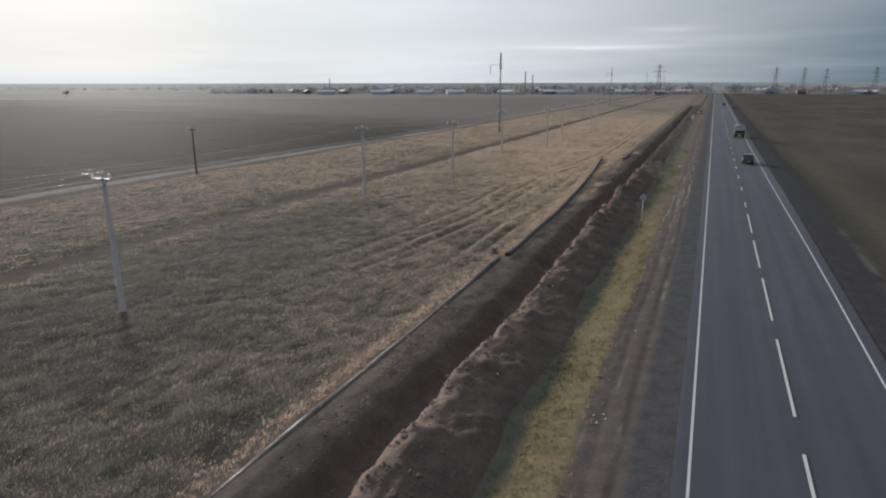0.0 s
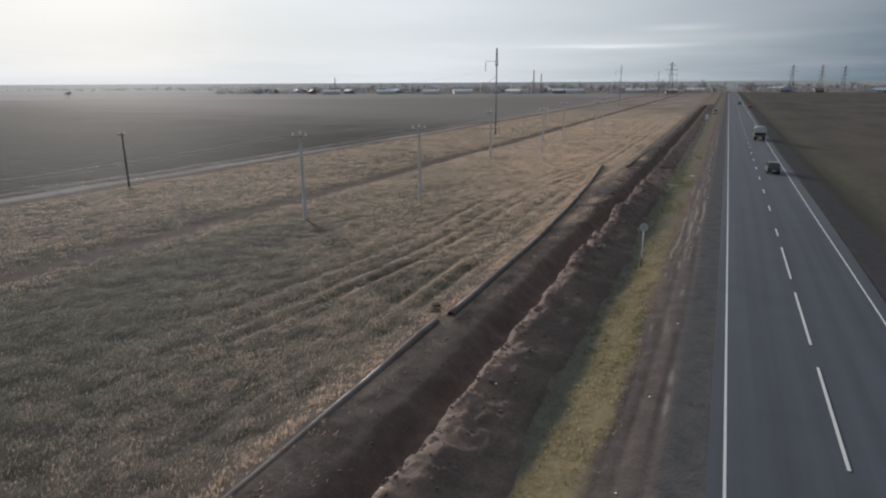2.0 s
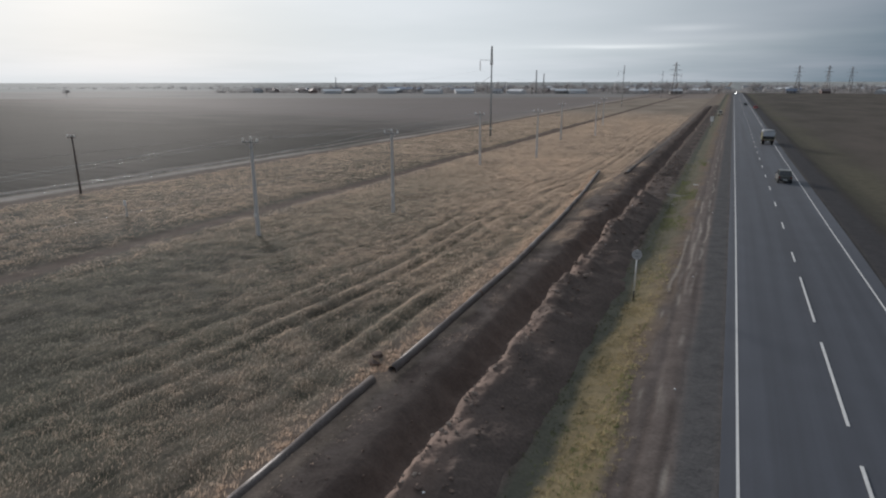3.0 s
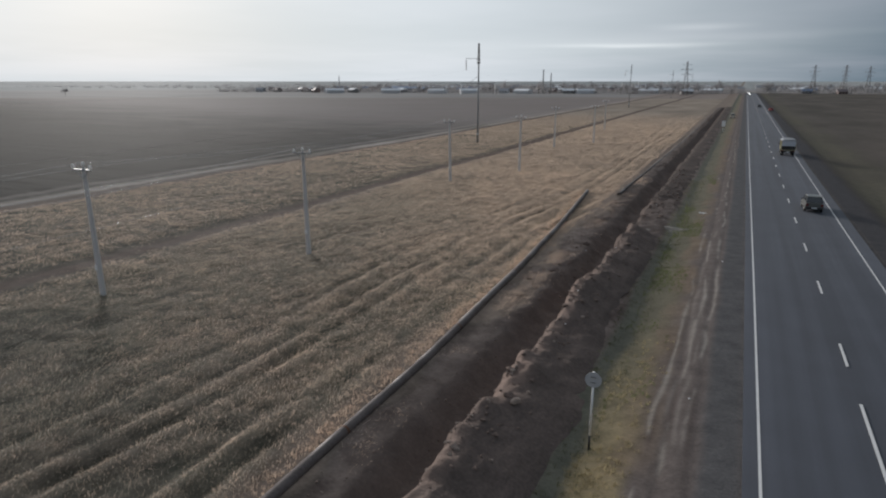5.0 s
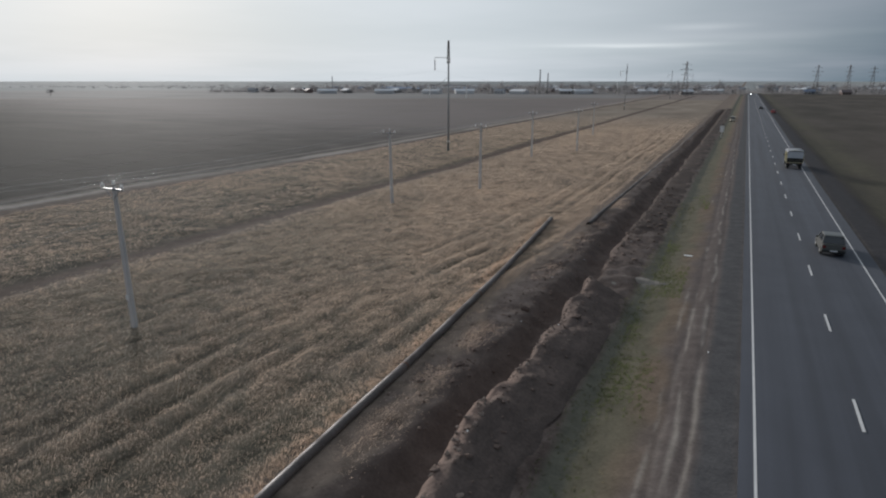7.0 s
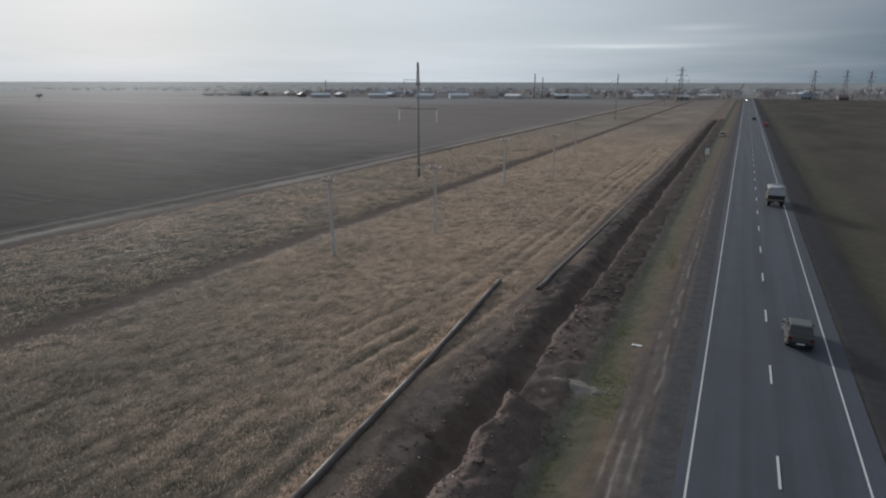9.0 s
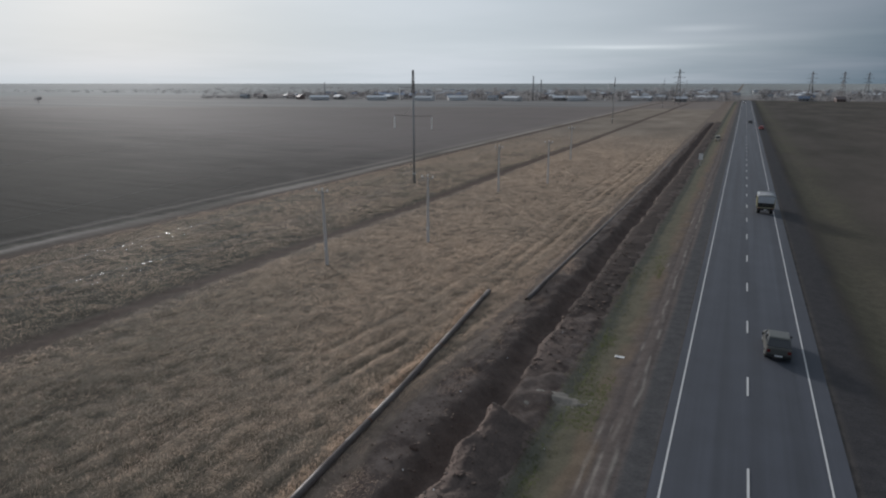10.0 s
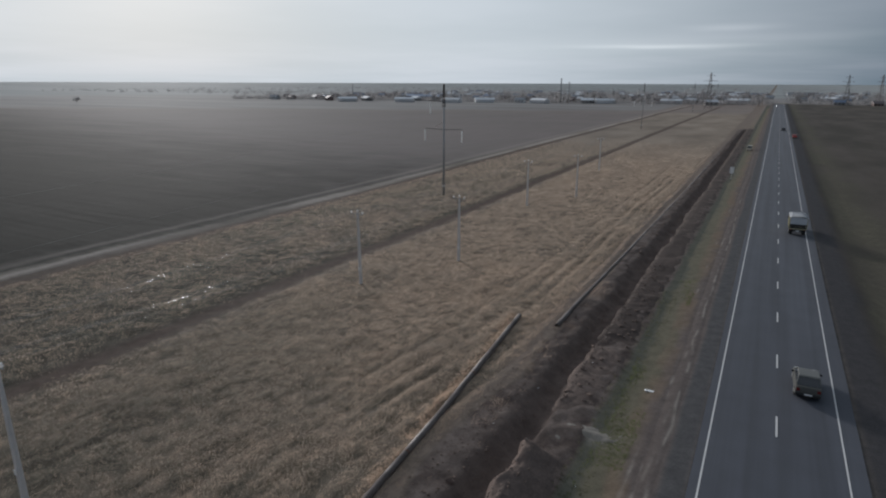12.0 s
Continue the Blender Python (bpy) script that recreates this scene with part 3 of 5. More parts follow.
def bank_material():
    """Dark earth, with the light along the crest mixed in as a paler tone."""
    mt = DARK_SOIL.copy()
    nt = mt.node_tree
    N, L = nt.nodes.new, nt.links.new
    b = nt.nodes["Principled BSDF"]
    darkened = b.inputs["Base Color"].links[0].from_socket
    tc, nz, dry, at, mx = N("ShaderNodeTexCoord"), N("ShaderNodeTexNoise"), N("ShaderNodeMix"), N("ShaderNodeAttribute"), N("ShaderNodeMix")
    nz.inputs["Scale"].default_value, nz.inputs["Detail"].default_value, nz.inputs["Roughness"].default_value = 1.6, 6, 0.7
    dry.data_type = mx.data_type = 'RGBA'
    # paler tones that paint the lit crest
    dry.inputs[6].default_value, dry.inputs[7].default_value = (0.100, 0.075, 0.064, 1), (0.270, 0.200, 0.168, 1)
    at.attribute_name = "lit_crest"
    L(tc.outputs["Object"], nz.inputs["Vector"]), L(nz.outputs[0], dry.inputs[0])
    L(at.outputs["Fac"], mx.inputs[0]), L(darkened, mx.inputs[6]), L(dry.outputs[2], mx.inputs[7]), L(mx.outputs[2], b.inputs["Base Color"])
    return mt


BANK_SOIL = bank_material()


def build_spoil(y0, y1, height, right, seed):
    """A bank of dug earth along the trench."""
    ys, u = axis((y0, y1, 0.16, 0.16 if y1 < 140 else 0.9)), np.concatenate([[0, 0.03, 0.07], np.linspace(0.11, 1, 34)])
    U, Y = np.meshgrid(u, ys)
    xl, xr = bank_sides(Y, right, seed)
    X = xl + (xr - xl) * U
    Z = base_height(X, Y) - 0.06 + bank_rise(U, X, Y, y0, y1, height, seed)
    ob = sheet("spoil_bank", np.stack([X, Y, Z], -1).reshape(-1, 3), grid_faces(len(u), len(ys)), BANK_SOIL if y0 < 100 else FAR_SOIL)
    # painted light: strongest on the trench side of the crest, broken by noise
    crest_light = step(0.42, 0.12, U + 0.35 * fbm(X, Y, 2.2, 4, seed + 9)) * np.clip(0.8 + 0.9 * fbm(X, Y, 5, 3, seed + 10), 0, 1)
    ob.data.attributes.new("lit_crest", 'FLOAT', 'POINT').data.foreach_set("value", (crest_light * (0.35 + 0.65 * step(92, 72, Y)) if y0 < 50 else 0.15 * crest_light).astype(np.float32).ravel())
    return tagged(ob, "bank of dark dug earth piled beside the trench", "earth bank", "spoil banks along the trench")


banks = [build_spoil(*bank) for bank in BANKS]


def earth_lump(seed):
    """A broken lump of dry earth, about 1 m across before it is scaled."""
    r = random.Random(seed)
    bm = bmesh.new()
    bmesh.ops.create_icosphere(bm, subdivisions=2, radius=0.5)
    for v in bm.verts:
        n = v.co.normalized()
        v.co *= 0.85 + 0.3 * math.sin(3.1 * n.x + seed) * math.cos(2.7 * n.y - seed) + r.uniform(-0.09, 0.09)
        v.co.z *= 0.62
    me = bpy.data.meshes.new("earth_lump")
    bm.to_mesh(me)
    bm.free()
    me.materials.append(CLOD if seed == 2 else CRUMB)
    return me


LUMPS = [earth_lump(k) for k in range(4)]
lump_rng = random.Random(71)
for k in range(90):
    y = lump_rng.uniform(5, 92) if k < 72 else lump_rng.uniform(100, 132)
    home = banks[0] if y < 93 else banks[1] if y < 111 else banks[2]
    if 111 <= y < 114:
        continue
    x = float(trench_x(np.array([y]))[0]) + lump_rng.choice((1.1, 1.4, 1.8, 2.6)) + lump_rng.uniform(-0.3, 0.3)
    size = 0.16 + 0.34 * lump_rng.random() ** 3
    lump = new("earth_lump", lump_rng.choice(LUMPS))
    lump.parent = home
    lump.matrix_basis = pose(x, y, float(bank_height(np.array([x]), np.array([y]))[0]) + 0.12 * size, lump_rng.uniform(-20, 20), lump_rng.uniform(-20, 20), lump_rng.uniform(0, 360)) @ Matrix.Diagonal((size * 1.3, size, size, 1))


# ---- road ----
def ribbon(name, x0, x1, ys, z, material, thick):
    """A strip of the road that follows its rise and fall."""
    bm = bmesh.new()
    prev = None
    for y in ys:
        h = float(road_z(y)) + z
        ring = [bm.verts.new(c) for c in ((x0, y, h), (x1, y, h), (x1, y, h - thick), (x0, y, h - thick))]
        if prev:
            for k in range(4):
                bm.faces.new((prev[k], prev[(k + 1) % 4], ring[(k + 1) % 4], ring[k]))
        else:
            bm.faces.new(ring)
        prev = ring
    bm.faces.new(prev[::-1])
    bmesh.ops.recalc_face_normals(bm, faces=bm.faces)
    return part(name, bm, material)


def road_material():
    """Asphalt with long wear streaks along the lanes and patches of age."""
    mt = ASPHALT.copy()
    nt = mt.node_tree
    N, L = nt.nodes.new, nt.links.new
    b = nt.nodes["Principled BSDF"]
    old = b.inputs["Base Color"].links[0].from_socket
    tc, mp, nz, mr, mx = N("ShaderNodeTexCoord"), N("ShaderNodeMapping"), N("ShaderNodeTexNoise"), N("ShaderNodeMapRange"), N("ShaderNodeMix")
    mp.inputs["Scale"].default_value = (1.1, 0.018, 1)
    nz.inputs["Scale"].default_value, nz.inputs["Detail"].default_value = 1.0, 4
    for k, v in zip((1, 2, 3, 4), (0.35, 0.68, 0.82, 1.16)):
        mr.inputs[k].default_value = v
    mx.data_type, mx.blend_type = 'RGBA', 'MULTIPLY'
    mx.inputs[0].default_value = 1.0
    cc = N("ShaderNodeCombineXYZ")
    L(tc.outputs["Object"], mp.inputs[0]), L(mp.outputs[0], nz.inputs["Vector"]), L(nz.outputs[0], mr.inputs[0])
    for k in range(3):
        L(mr.outputs[0], cc.inputs[k])
    L(old, mx.inputs[6]), L(cc.outputs[0], mx.inputs[7]), L(mx.outputs[2], b.inputs["Base Color"])
    return mt


ROAD_END = 830.0
ROAD_YS = [-200, -60, 0] + list(range(10, 210, 10)) + [ROAD_END]
tagged(ribbon("road", -0.5, 8.7, ROAD_YS, 0.02, road_material(), 0.3), "straight two-lane grey asphalt road", "road", kind="structure")
tagged(ribbon("edge_line", 0.01, 0.11, ROAD_YS, 0.03, PAINT, 0.012), "solid white painted edge line", "road marking", "edge lines", "structure")
far_line = ribbon("edge_line", -0.045, 0.045, ROAD_YS, 0.03, PAINT, 0.012)
for v in far_line.data.vertices:
    v.co.x += float(np.interp(v.co.y, [45, 78], [8.05, 7.69]))
tagged(far_line, "solid white painted edge line", "road marking", "edge lines", "structure")


def dash(y0, y1):
    ob = ribbon("lane_dash", -0.06, 0.06, [0, y1 - y0], 0.0, PAINT, 0.012)
    ob.matrix_basis = dash_pose(y0)
    return tagged(ob, "white painted dash of the centre line", "road marking", "centre line dashes", "structure")


def dash_pose(y0):
    slope = float(road_z(y0 + 3) - road_z(y0)) / 3
    return pose(3.96, y0, float(road_z(y0)) + 0.03, math.degrees(slope))


long_dash = dash(9.4, 17.9)
for y in (-13.4, -2.0, 20.78, 32.17, 43.43, 54.82):
    copy_thing(long_dash, dash_pose(y))
short_dash = dash(67.2, 70.05)
for k in range(1, 60):
    copy_thing(short_dash, dash_pose(67.2 + 11.27 * k))


# ---- pipes ----
def pipe(points, radius, label):
    """A long steel pipe that lies on the ground, hollow at its ends."""
    bm = bmesh.new()
    n, prev = 14, None
    pts = [Vector(p) for p in points]
    rings = []
    for k, p in enumerate(pts):
        d = (pts[min(k + 1, len(pts) - 1)] - pts[max(k - 1, 0)]).normalized()
        side = d.cross(Vector((0, 0, 1))).normalized()
        up = side.cross(d)
        rings.append([bm.verts.new(p + radius * (math.cos(2 * math.pi * i / n) * side + math.sin(2 * math.pi * i / n) * up)) for i in range(n)])
    for a, b in zip(rings, rings[1:]):
        for i in range(n):
            bm.faces.new((a[i], a[(i + 1) % n], b[(i + 1) % n], b[i]))
    # wall thickness and a dark bore at both ends
    for ring, p, inward in ((rings[0], pts[0], (pts[1] - pts[0]).normalized()), (rings[-1], pts[-1], (pts[-2] - pts[-1]).normalized())):
        lip = [bm.verts.new(p + (v.co - p) * 0.9) for v in ring]
        bore = [bm.verts.new(v.co + inward * 0.9) for v in lip]
        for i in range(n):
            bm.faces.new((ring[i], ring[(i + 1) % n], lip[(i + 1) % n], lip[i]))
            bm.faces.new((lip[i], lip[(i + 1) % n], bore[(i + 1) % n], bore[i]))
        bm.faces.new(bore)
    bmesh.ops.recalc_face_normals(bm, faces=bm.faces)
    ob = part("steel_pipe", bm, PIPE, smooth=True)
    for k in range(6, len(pts) - 3, 6):
        wbm = bmesh.new()
        d = (pts[k + 1] - pts[k]).normalized()
        rod(wbm, pts[k] - d * 0.06, pts[k] + d * 0.06, radius + 0.012, n=14)
        part("weld_seam", wbm, RUST, ob, smooth=False)
    return tagged(ob, label, "pipe", "pipes beside the trench")


def pipe_line(knots, radius, sag_seed):
    ys = np.arange(knots[0][1], knots[-1][1] + 0.1, 2.0)
    xs = np.interp(ys, [k[1] for k in knots], [k[0] for k in knots])
    xs = xs + 0.10 * fbm(ys, ys * 0 + sag_seed, 18, 2, 91)
    zs = field_z(ys) + radius - 0.04 - 0.14 * step(118, 130, ys) + 0.05 * fbm(ys, ys * 0, 12, 2, 92 + sag_seed) - step(38, 31, ys) * (0.20 - 0.2 * fbm(ys, ys * 0 + 8, 5, 3, 93))
    return [tuple(map(float, p)) for p in zip(xs, ys, zs)]


pipe(pipe_line([(-15.35, -10), (-15.25, 20), (-15.4, 40.4)], 0.22, 1), 0.22, "long dark steel pipe lying on the flattened grass")
pipe(pipe_line([(-15.0, 41.2), (-15.2, 60), (-16.2, 78), (-17.3, 94), (-18.6, 107), (-19.4, 116)], 0.22, 2), 0.22, "long dark steel pipe bending away from the trench")
pipe(pipe_line([(-15.1, 114.4), (-15.0, 140), (-14.4, 200), (-13.9, 290)], 0.22, 3), 0.22, "long dark steel pipe lying at the trench edge")


# ---- low power lines ----
def insulator(bm, at):
    x, y, z = at
    rod(bm, (x, y, z), (x, y, z + 0.10), 0.035, n=8)
    rod(bm, (x, y, z + 0.08), (x, y, z + 0.17), 0.12, 0.09, n=10)
    rod(bm, (x, y, z + 0.17), (x, y, z + 0.30), 0.09, 0.05, n=10)


POLE_TOP = 8.75


def power_pole():
    """A tapered concrete pole, its foot at the origin, with a crossarm and three insulators."""
    ob = new("power_pole")
    bm = bmesh.new()
    prev = None
    for z, w, d in ((-0.3, 0.17, 0.15), (4, 0.14, 0.125), (POLE_TOP - 0.15, 0.10, 0.09)):
        c = 0.03
        ring = [bm.verts.new((x, y, z)) for x, y in ((w, d - c), (w - c, d), (c - w, d), (-w, d - c), (-w, c - d), (c - w, -d), (w - c, -d), (w, c - d))]
        if prev:
            for k in range(8):
                bm.faces.new((prev[k], prev[(k + 1) % 8], ring[(k + 1) % 8], ring[k]))
        prev = ring
    bm.faces.new(prev)
    bmesh.ops.recalc_face_normals(bm, faces=bm.faces)
    part("shaft", bm, CONCRETE, ob)
    bm = bmesh.new()
    box(bm, (1.75, 0.09, 0.09), (0, -0.13, POLE_TOP - 0.25), 0.01)
    part("crossarm", bm, STEEL, ob, "steel crossarm")
    for side in (-1, 1):
        bm = bmesh.new()
        rod(bm, (side * 0.6, -0.13, POLE_TOP - 0.27), (0, -0.13, POLE_TOP - 0.85), 0.022, n=6)
        part("brace", bm, STEEL, ob)
    bm = bmesh.new()
    rod(bm, (0, 0, POLE_TOP - 0.25), (0, 0, POLE_TOP + 0.12), 0.03, n=6)
    part("top_pin", bm, STEEL, ob)
    for x, z in ((-0.78, POLE_TOP - 0.2), (0, POLE_TOP - 0.05), (0.78, POLE_TOP - 0.2)):
        bm = bmesh.new()
        insulator(bm, (x, -0.13 if x else 0, z))
        part("insulator", bm, GLASSY, ob, "white porcelain insulator", True)
    bm = bmesh.new()
    box(bm, (0.26, 0.02, 0.34), (0, -0.2, 1.9))
    part("warning_plate", bm, WHITE, ob)
    return tagged(ob, "pale concrete power pole with a crossarm and three insulators", "power pole", "low power line poles")


def wire(a, b, sag, radius, name="overhead_wire", segments=14, material=None):
    bm = bmesh.new()
    a, b = Vector(a), Vector(b)
    prev = None
    for k in range(segments + 1):
        u = k / segments
        p = a.lerp(b, u) - Vector((0, 0, sag * 4 * u * (1 - u)))
        ring = [bm.verts.new(p + Vector((radius * math.cos(t), 0, radius * math.sin(t)))) for t in (math.pi / 8 + i * math.pi / 4 for i in range(8))]
        if prev:
            for i in range(8):
                bm.faces.new((prev[i], prev[(i + 1) % 8], ring[(i + 1) % 8], ring[i]))
        prev = ring
    bmesh.ops.recalc_face_normals(bm, faces=bm.faces)
    ob = part(name, bm, material or WIRE, smooth=True)
    return tagged(ob, "thin bare aluminium wire strung between poles", "wire", "overhead wires")


first_pole = power_pole()
POLES = []
for x0, y0, span in ((-33.95, 19.65, 55.4), (-39.9, 4.4, 55.9)):
    line = [(x0 + random.uniform(-0.15, 0.15), y0 + span * k) for k in range(-1, 4 if x0 > -35 else 5)]
    POLES.append(line)
lean = random.Random(4)
for k, line in enumerate(POLES):
    for j, (x, y) in enumerate(line):
        m = pose(x, y, float(field_z(y)), lean.uniform(-0.6, 0.6), lean.uniform(-0.7, 0.7), lean.uniform(-4, 4))
        if k == j == 0:
            first_pole.matrix_basis = m
        else:
            copy_thing(first_pole, m)
    for (xa, ya), (xb, yb) in zip(line, line[1:]):
        if ya > 260:
            break
        for dx, dz in ((-0.78, 0.1), (0, 0.26), (0.78, 0.1)) + (((0.14, -1.9),) if k == 0 and ya < 60 else ()):
            wire((xa + dx, ya - 0.1, float(field_z(ya)) + POLE_TOP + dz - 0.03), (xb + dx, yb - 0.1, float(field_z(yb)) + POLE_TOP + dz - 0.03), 0.75, 0.005, segments=28)


def wooden_pole():
    ob = new("wooden_pole")
    bm = bmesh.new()
    rod(bm, (0, 0, -0.3), (0, 0, 7.4), 0.15, 0.10, n=10)
    part("shaft", bm, BARK_BROWN, ob, smooth=True)
    bm = bmesh.new()
    box(bm, (1.5, 0.1, 0.1), (0, -0.12, 7.1), 0.01)
    part("crossarm", bm, BARK_BROWN, ob)
    for x in (-0.65, 0, 0.65):
        bm = bmesh.new()
        insulator(bm, (x, -0.12, 7.15))
        part("insulator", bm, GLASSY, ob, "white porcelain insulator", True)
    return tagged(ob, "weathered wooden pole with white insulators by the dirt road", "power pole")


BARK_BROWN = mat("weathered_wood", (0.20, 0.160, 0.142), 0.9, dark=(0.12, 0.096, 0.086), scale=2, fine=20)
wooden_pole().matrix_basis = pose(-76, 68.3, -0.75)


# ---- tall power line ----
def tall_pole(height=23.2):
    ob = new("transmission_pole")
    bm = bmesh.new()
    rod(bm, (0, 0, -0.5), (0, 0, height * 0.82), 0.27, 0.17, n=16)
    part("shaft", bm, GREY_CONCRETE, ob, "grey round concrete shaft", True)
    bm = bmesh.new()
    rod(bm, (0, 0, 2.0), (0, 0, 2.35), 0.285, 0.285, n=16)
    part("painted_band", bm, WHITE, ob, "white painted band")
    bm = bmesh.new()
    base, top = height * 0.80, height
    corners = [(sx, sy) for sx in (-1, 1) for sy in (-1, 1)]
    for sx, sy in corners:
        rod(bm, (sx * 0.24, sy * 0.24, base), (sx * 0.1, sy * 0.1, top), 0.06, n=5)
    steps = 7
    for k in range(steps):
        z0, z1 = base + (top - base) * k / steps, base + (top - base) * (k + 1) / steps
        w0, w1 = 0.24 - 0.16 * k / steps, 0.24 - 0.16 * (k + 1) / steps
        s = 1 if k % 2 else -1
        for a in (-1, 1):
            rod(bm, (a * w0, s * w0, z0), (a * w1, -s * w1, z1), 0.035, n=4)
            rod(bm, (s * w0, a * w0, z0), (-s * w1, a * w1, z1), 0.035, n=4)
    part("lattice_top", bm, DARK_STEEL, ob, "dark steel lattice top")
    for side, z, reach in ((-1, height * 0.85, 3.3), (-1, height * 0.605, 4.6), (1, height * 0.605, 4.3)):
        bm = bmesh.new()
        for dy in (-0.15, 0.15):
            rod(bm, (side * 0.15, dy, z), (side * reach, 0, z + 0.12), 0.05, n=5)
        part("crossarm", bm, DARK_STEEL, ob)
        if z < height * 0.7 and side < 0:
            bm = bmesh.new()
            rod(bm, (side * 0.1, 0, z + 1.7), (side * reach * 0.55, 0, z + 0.1), 0.035, n=5)
            part("stay", bm, DARK_STEEL, ob)
        bm = bmesh.new()
        for k in range(12):
            zz = z - 0.25 - k * 0.19
            rod(bm, (side * (reach - 0.08), 0, zz), (side * (reach - 0.08), 0, zz - 0.16), 0.17, 0.12, n=8)
        rod(bm, (side * (reach - 0.08), 0, z + 0.1), (side * (reach - 0.08), 0, z - 2.6), 0.03, n=5)
        part("insulator_string", bm, GLASSY, ob, "white insulator string", True)
    return tagged(ob, "tall grey concrete transmission pole with white insulator strings", "transmission pole", "tall power line poles")


tall = tall_pole()
tall.matrix_basis = pose(-59.6, 174, -1.3)
TALL_YS = (-44, 392, 610, 828)
for y in TALL_YS:
    copy_thing(tall, pose(-59.5, y, -1.2))
for ya, yb in ((-44, 174), (174, 392)):
    for dx, z in ((-3.22, 23.2 * 0.85 - 2.6), (-4.52, 23.2 * 0.605 - 2.6), (4.22, 23.2 * 0.605 - 2.6)):
        wire((-59.55 + dx, ya, z - 1.25), (-59.55 + dx, yb, z - 1.25), 4.5, 0.006, segments=26, material=GREY_CONCRETE)


# ---- signs ----
def road_sign(shape, height, size, label):
    ob = new("road_sign")
    bm = bmesh.new()
    rod(bm, (0, 0, 0.45), (0, 0, height), 0.042, n=10)
    part("post", bm, WHITE, ob, smooth=True)
    bm = bmesh.new()
    rod(bm, (0, 0, -0.3), (0, 0, 0.45), 0.044, n=10)
    part("post_foot", bm, TRIM_BLACK, ob, "black painted foot", True)
    bm = bmesh.new()
    if shape == "disc":
        rod(bm, (0, -0.062, height - size * 0.5), (0, -0.05, height - size * 0.5), size / 2, n=24)
    else:
        box(bm, (size * 0.62, 0.012, size), (0, -0.06, height - size / 2), 0.0)
    part("plate", bm, PLATE if shape == "disc" else WHITE, ob, "light grey round plate" if shape == "disc" else "white rectangular plate")
    for dz in (0.2, size - 0.2):
        bm = bmesh.new()
        box(bm, (0.2, 0.14, 0.05), (0, -0.01, height - dz))
        part("clamp", bm, STEEL, ob)
    return tagged(ob, label, "road sign", "road signs on the verge")


road_sign("disc", 3.15, 0.62, "round road sign on a white post in the verge grass").matrix_basis = pose(-5.85, 56.3, -0.3, 0, 0, 4)
road_sign("plate", 3.4, 1.5, "white rectangular sign on a post in the verge").matrix_basis = pose(-6.3, 222, -0.6, 0, 0, -3)


# ---- vehicles ----
CAR_GLASS = mat("dark_car_glass", (0.03, 0.035, 0.04), 0.08, dark=(0.02, 0.02, 0.025), spec=0.7)
RUBBER = mat("tyre_rubber", (0.035, 0.035, 0.035), 0.85, dark=(0.02, 0.02, 0.02))
RIM = mat("wheel_rim", (0.38, 0.38, 0.36), 0.45, 0.6)
TAIL_RED = mat("tail_light_red", (0.16, 0.015, 0.015), 0.25)
LAMP_ON = mat("lit_headlight", (0.9, 0.9, 0.9), 0.2, emit=((1.0, 0.97, 0.9), 14.0))
LAMP_OFF = mat("headlight_glass", (0.7, 0.7, 0.7), 0.15)
TARP = mat("grey_tarpaulin", (0.56, 0.58, 0.61), 0.7, dark=(0.42, 0.44, 0.47), scale=1.5, amount=0.8, fine=6, bump=0.3)
BOARD = mat("weathered_yellow_boards", (0.46, 0.42, 0.27), 0.8, dark=(0.30, 0.28, 0.19), scale=2, fine=12)
CAB = mat("cream_cab_paint", (0.55, 0.53, 0.44), 0.4, dark=(0.42, 0.40, 0.33))


def car_paint(name, color):
    return mat(name, color, 0.3, 0.1, dark=tuple(c * 0.8 for c in color), scale=1.0, amount=0.5, spec=0.5)


def wheel(parent, x, y, r, width, twin=False):
    bm = bmesh.new()
    w = width * (2.1 if twin else 1)
    rod(bm, (x - w / 2, y, r), (x + w / 2, y, r), r, n=20)
    bmesh.ops.bevel(bm, geom=[e for e in bm.edges if abs(e.verts[0].co.x - e.verts[1].co.x) < 1e-4], offset=r * 0.12, segments=2, affect='EDGES')
    ty = part("wheel", bm, RUBBER, parent, smooth=False)
    bm = bmesh.new()
    s = 1 if x > 0 else -1
    rod(bm, (x + s * (w / 2 - 0.03), y, r), (x + s * (w / 2 + 0.012), y, r), r * 0.58, r * 0.5, n=16)
    part("rim", bm, RIM, ty)


def profile_body(bm, outline, half, shrink=0.0):
    """A body from its outline in y and z, drawn across x; the sides lean in by shrink towards the top."""
    zs = [z for _, z in outline]
    lo, hi = min(zs), max(zs)
    sides = [[bm.verts.new((s * (half - shrink * (z - lo) / (hi - lo)), y, z)) for y, z in outline] for s in (-1, 1)]
    n = len(outline)
    for k in range(n):
        bm.faces.new((sides[0][k], sides[0][(k + 1) % n], sides[1][(k + 1) % n], sides[1][k]))
    bm.faces.new(sides[0][::-1]), bm.faces.new(sides[1])
    bmesh.ops.recalc_face_normals(bm, faces=bm.faces)


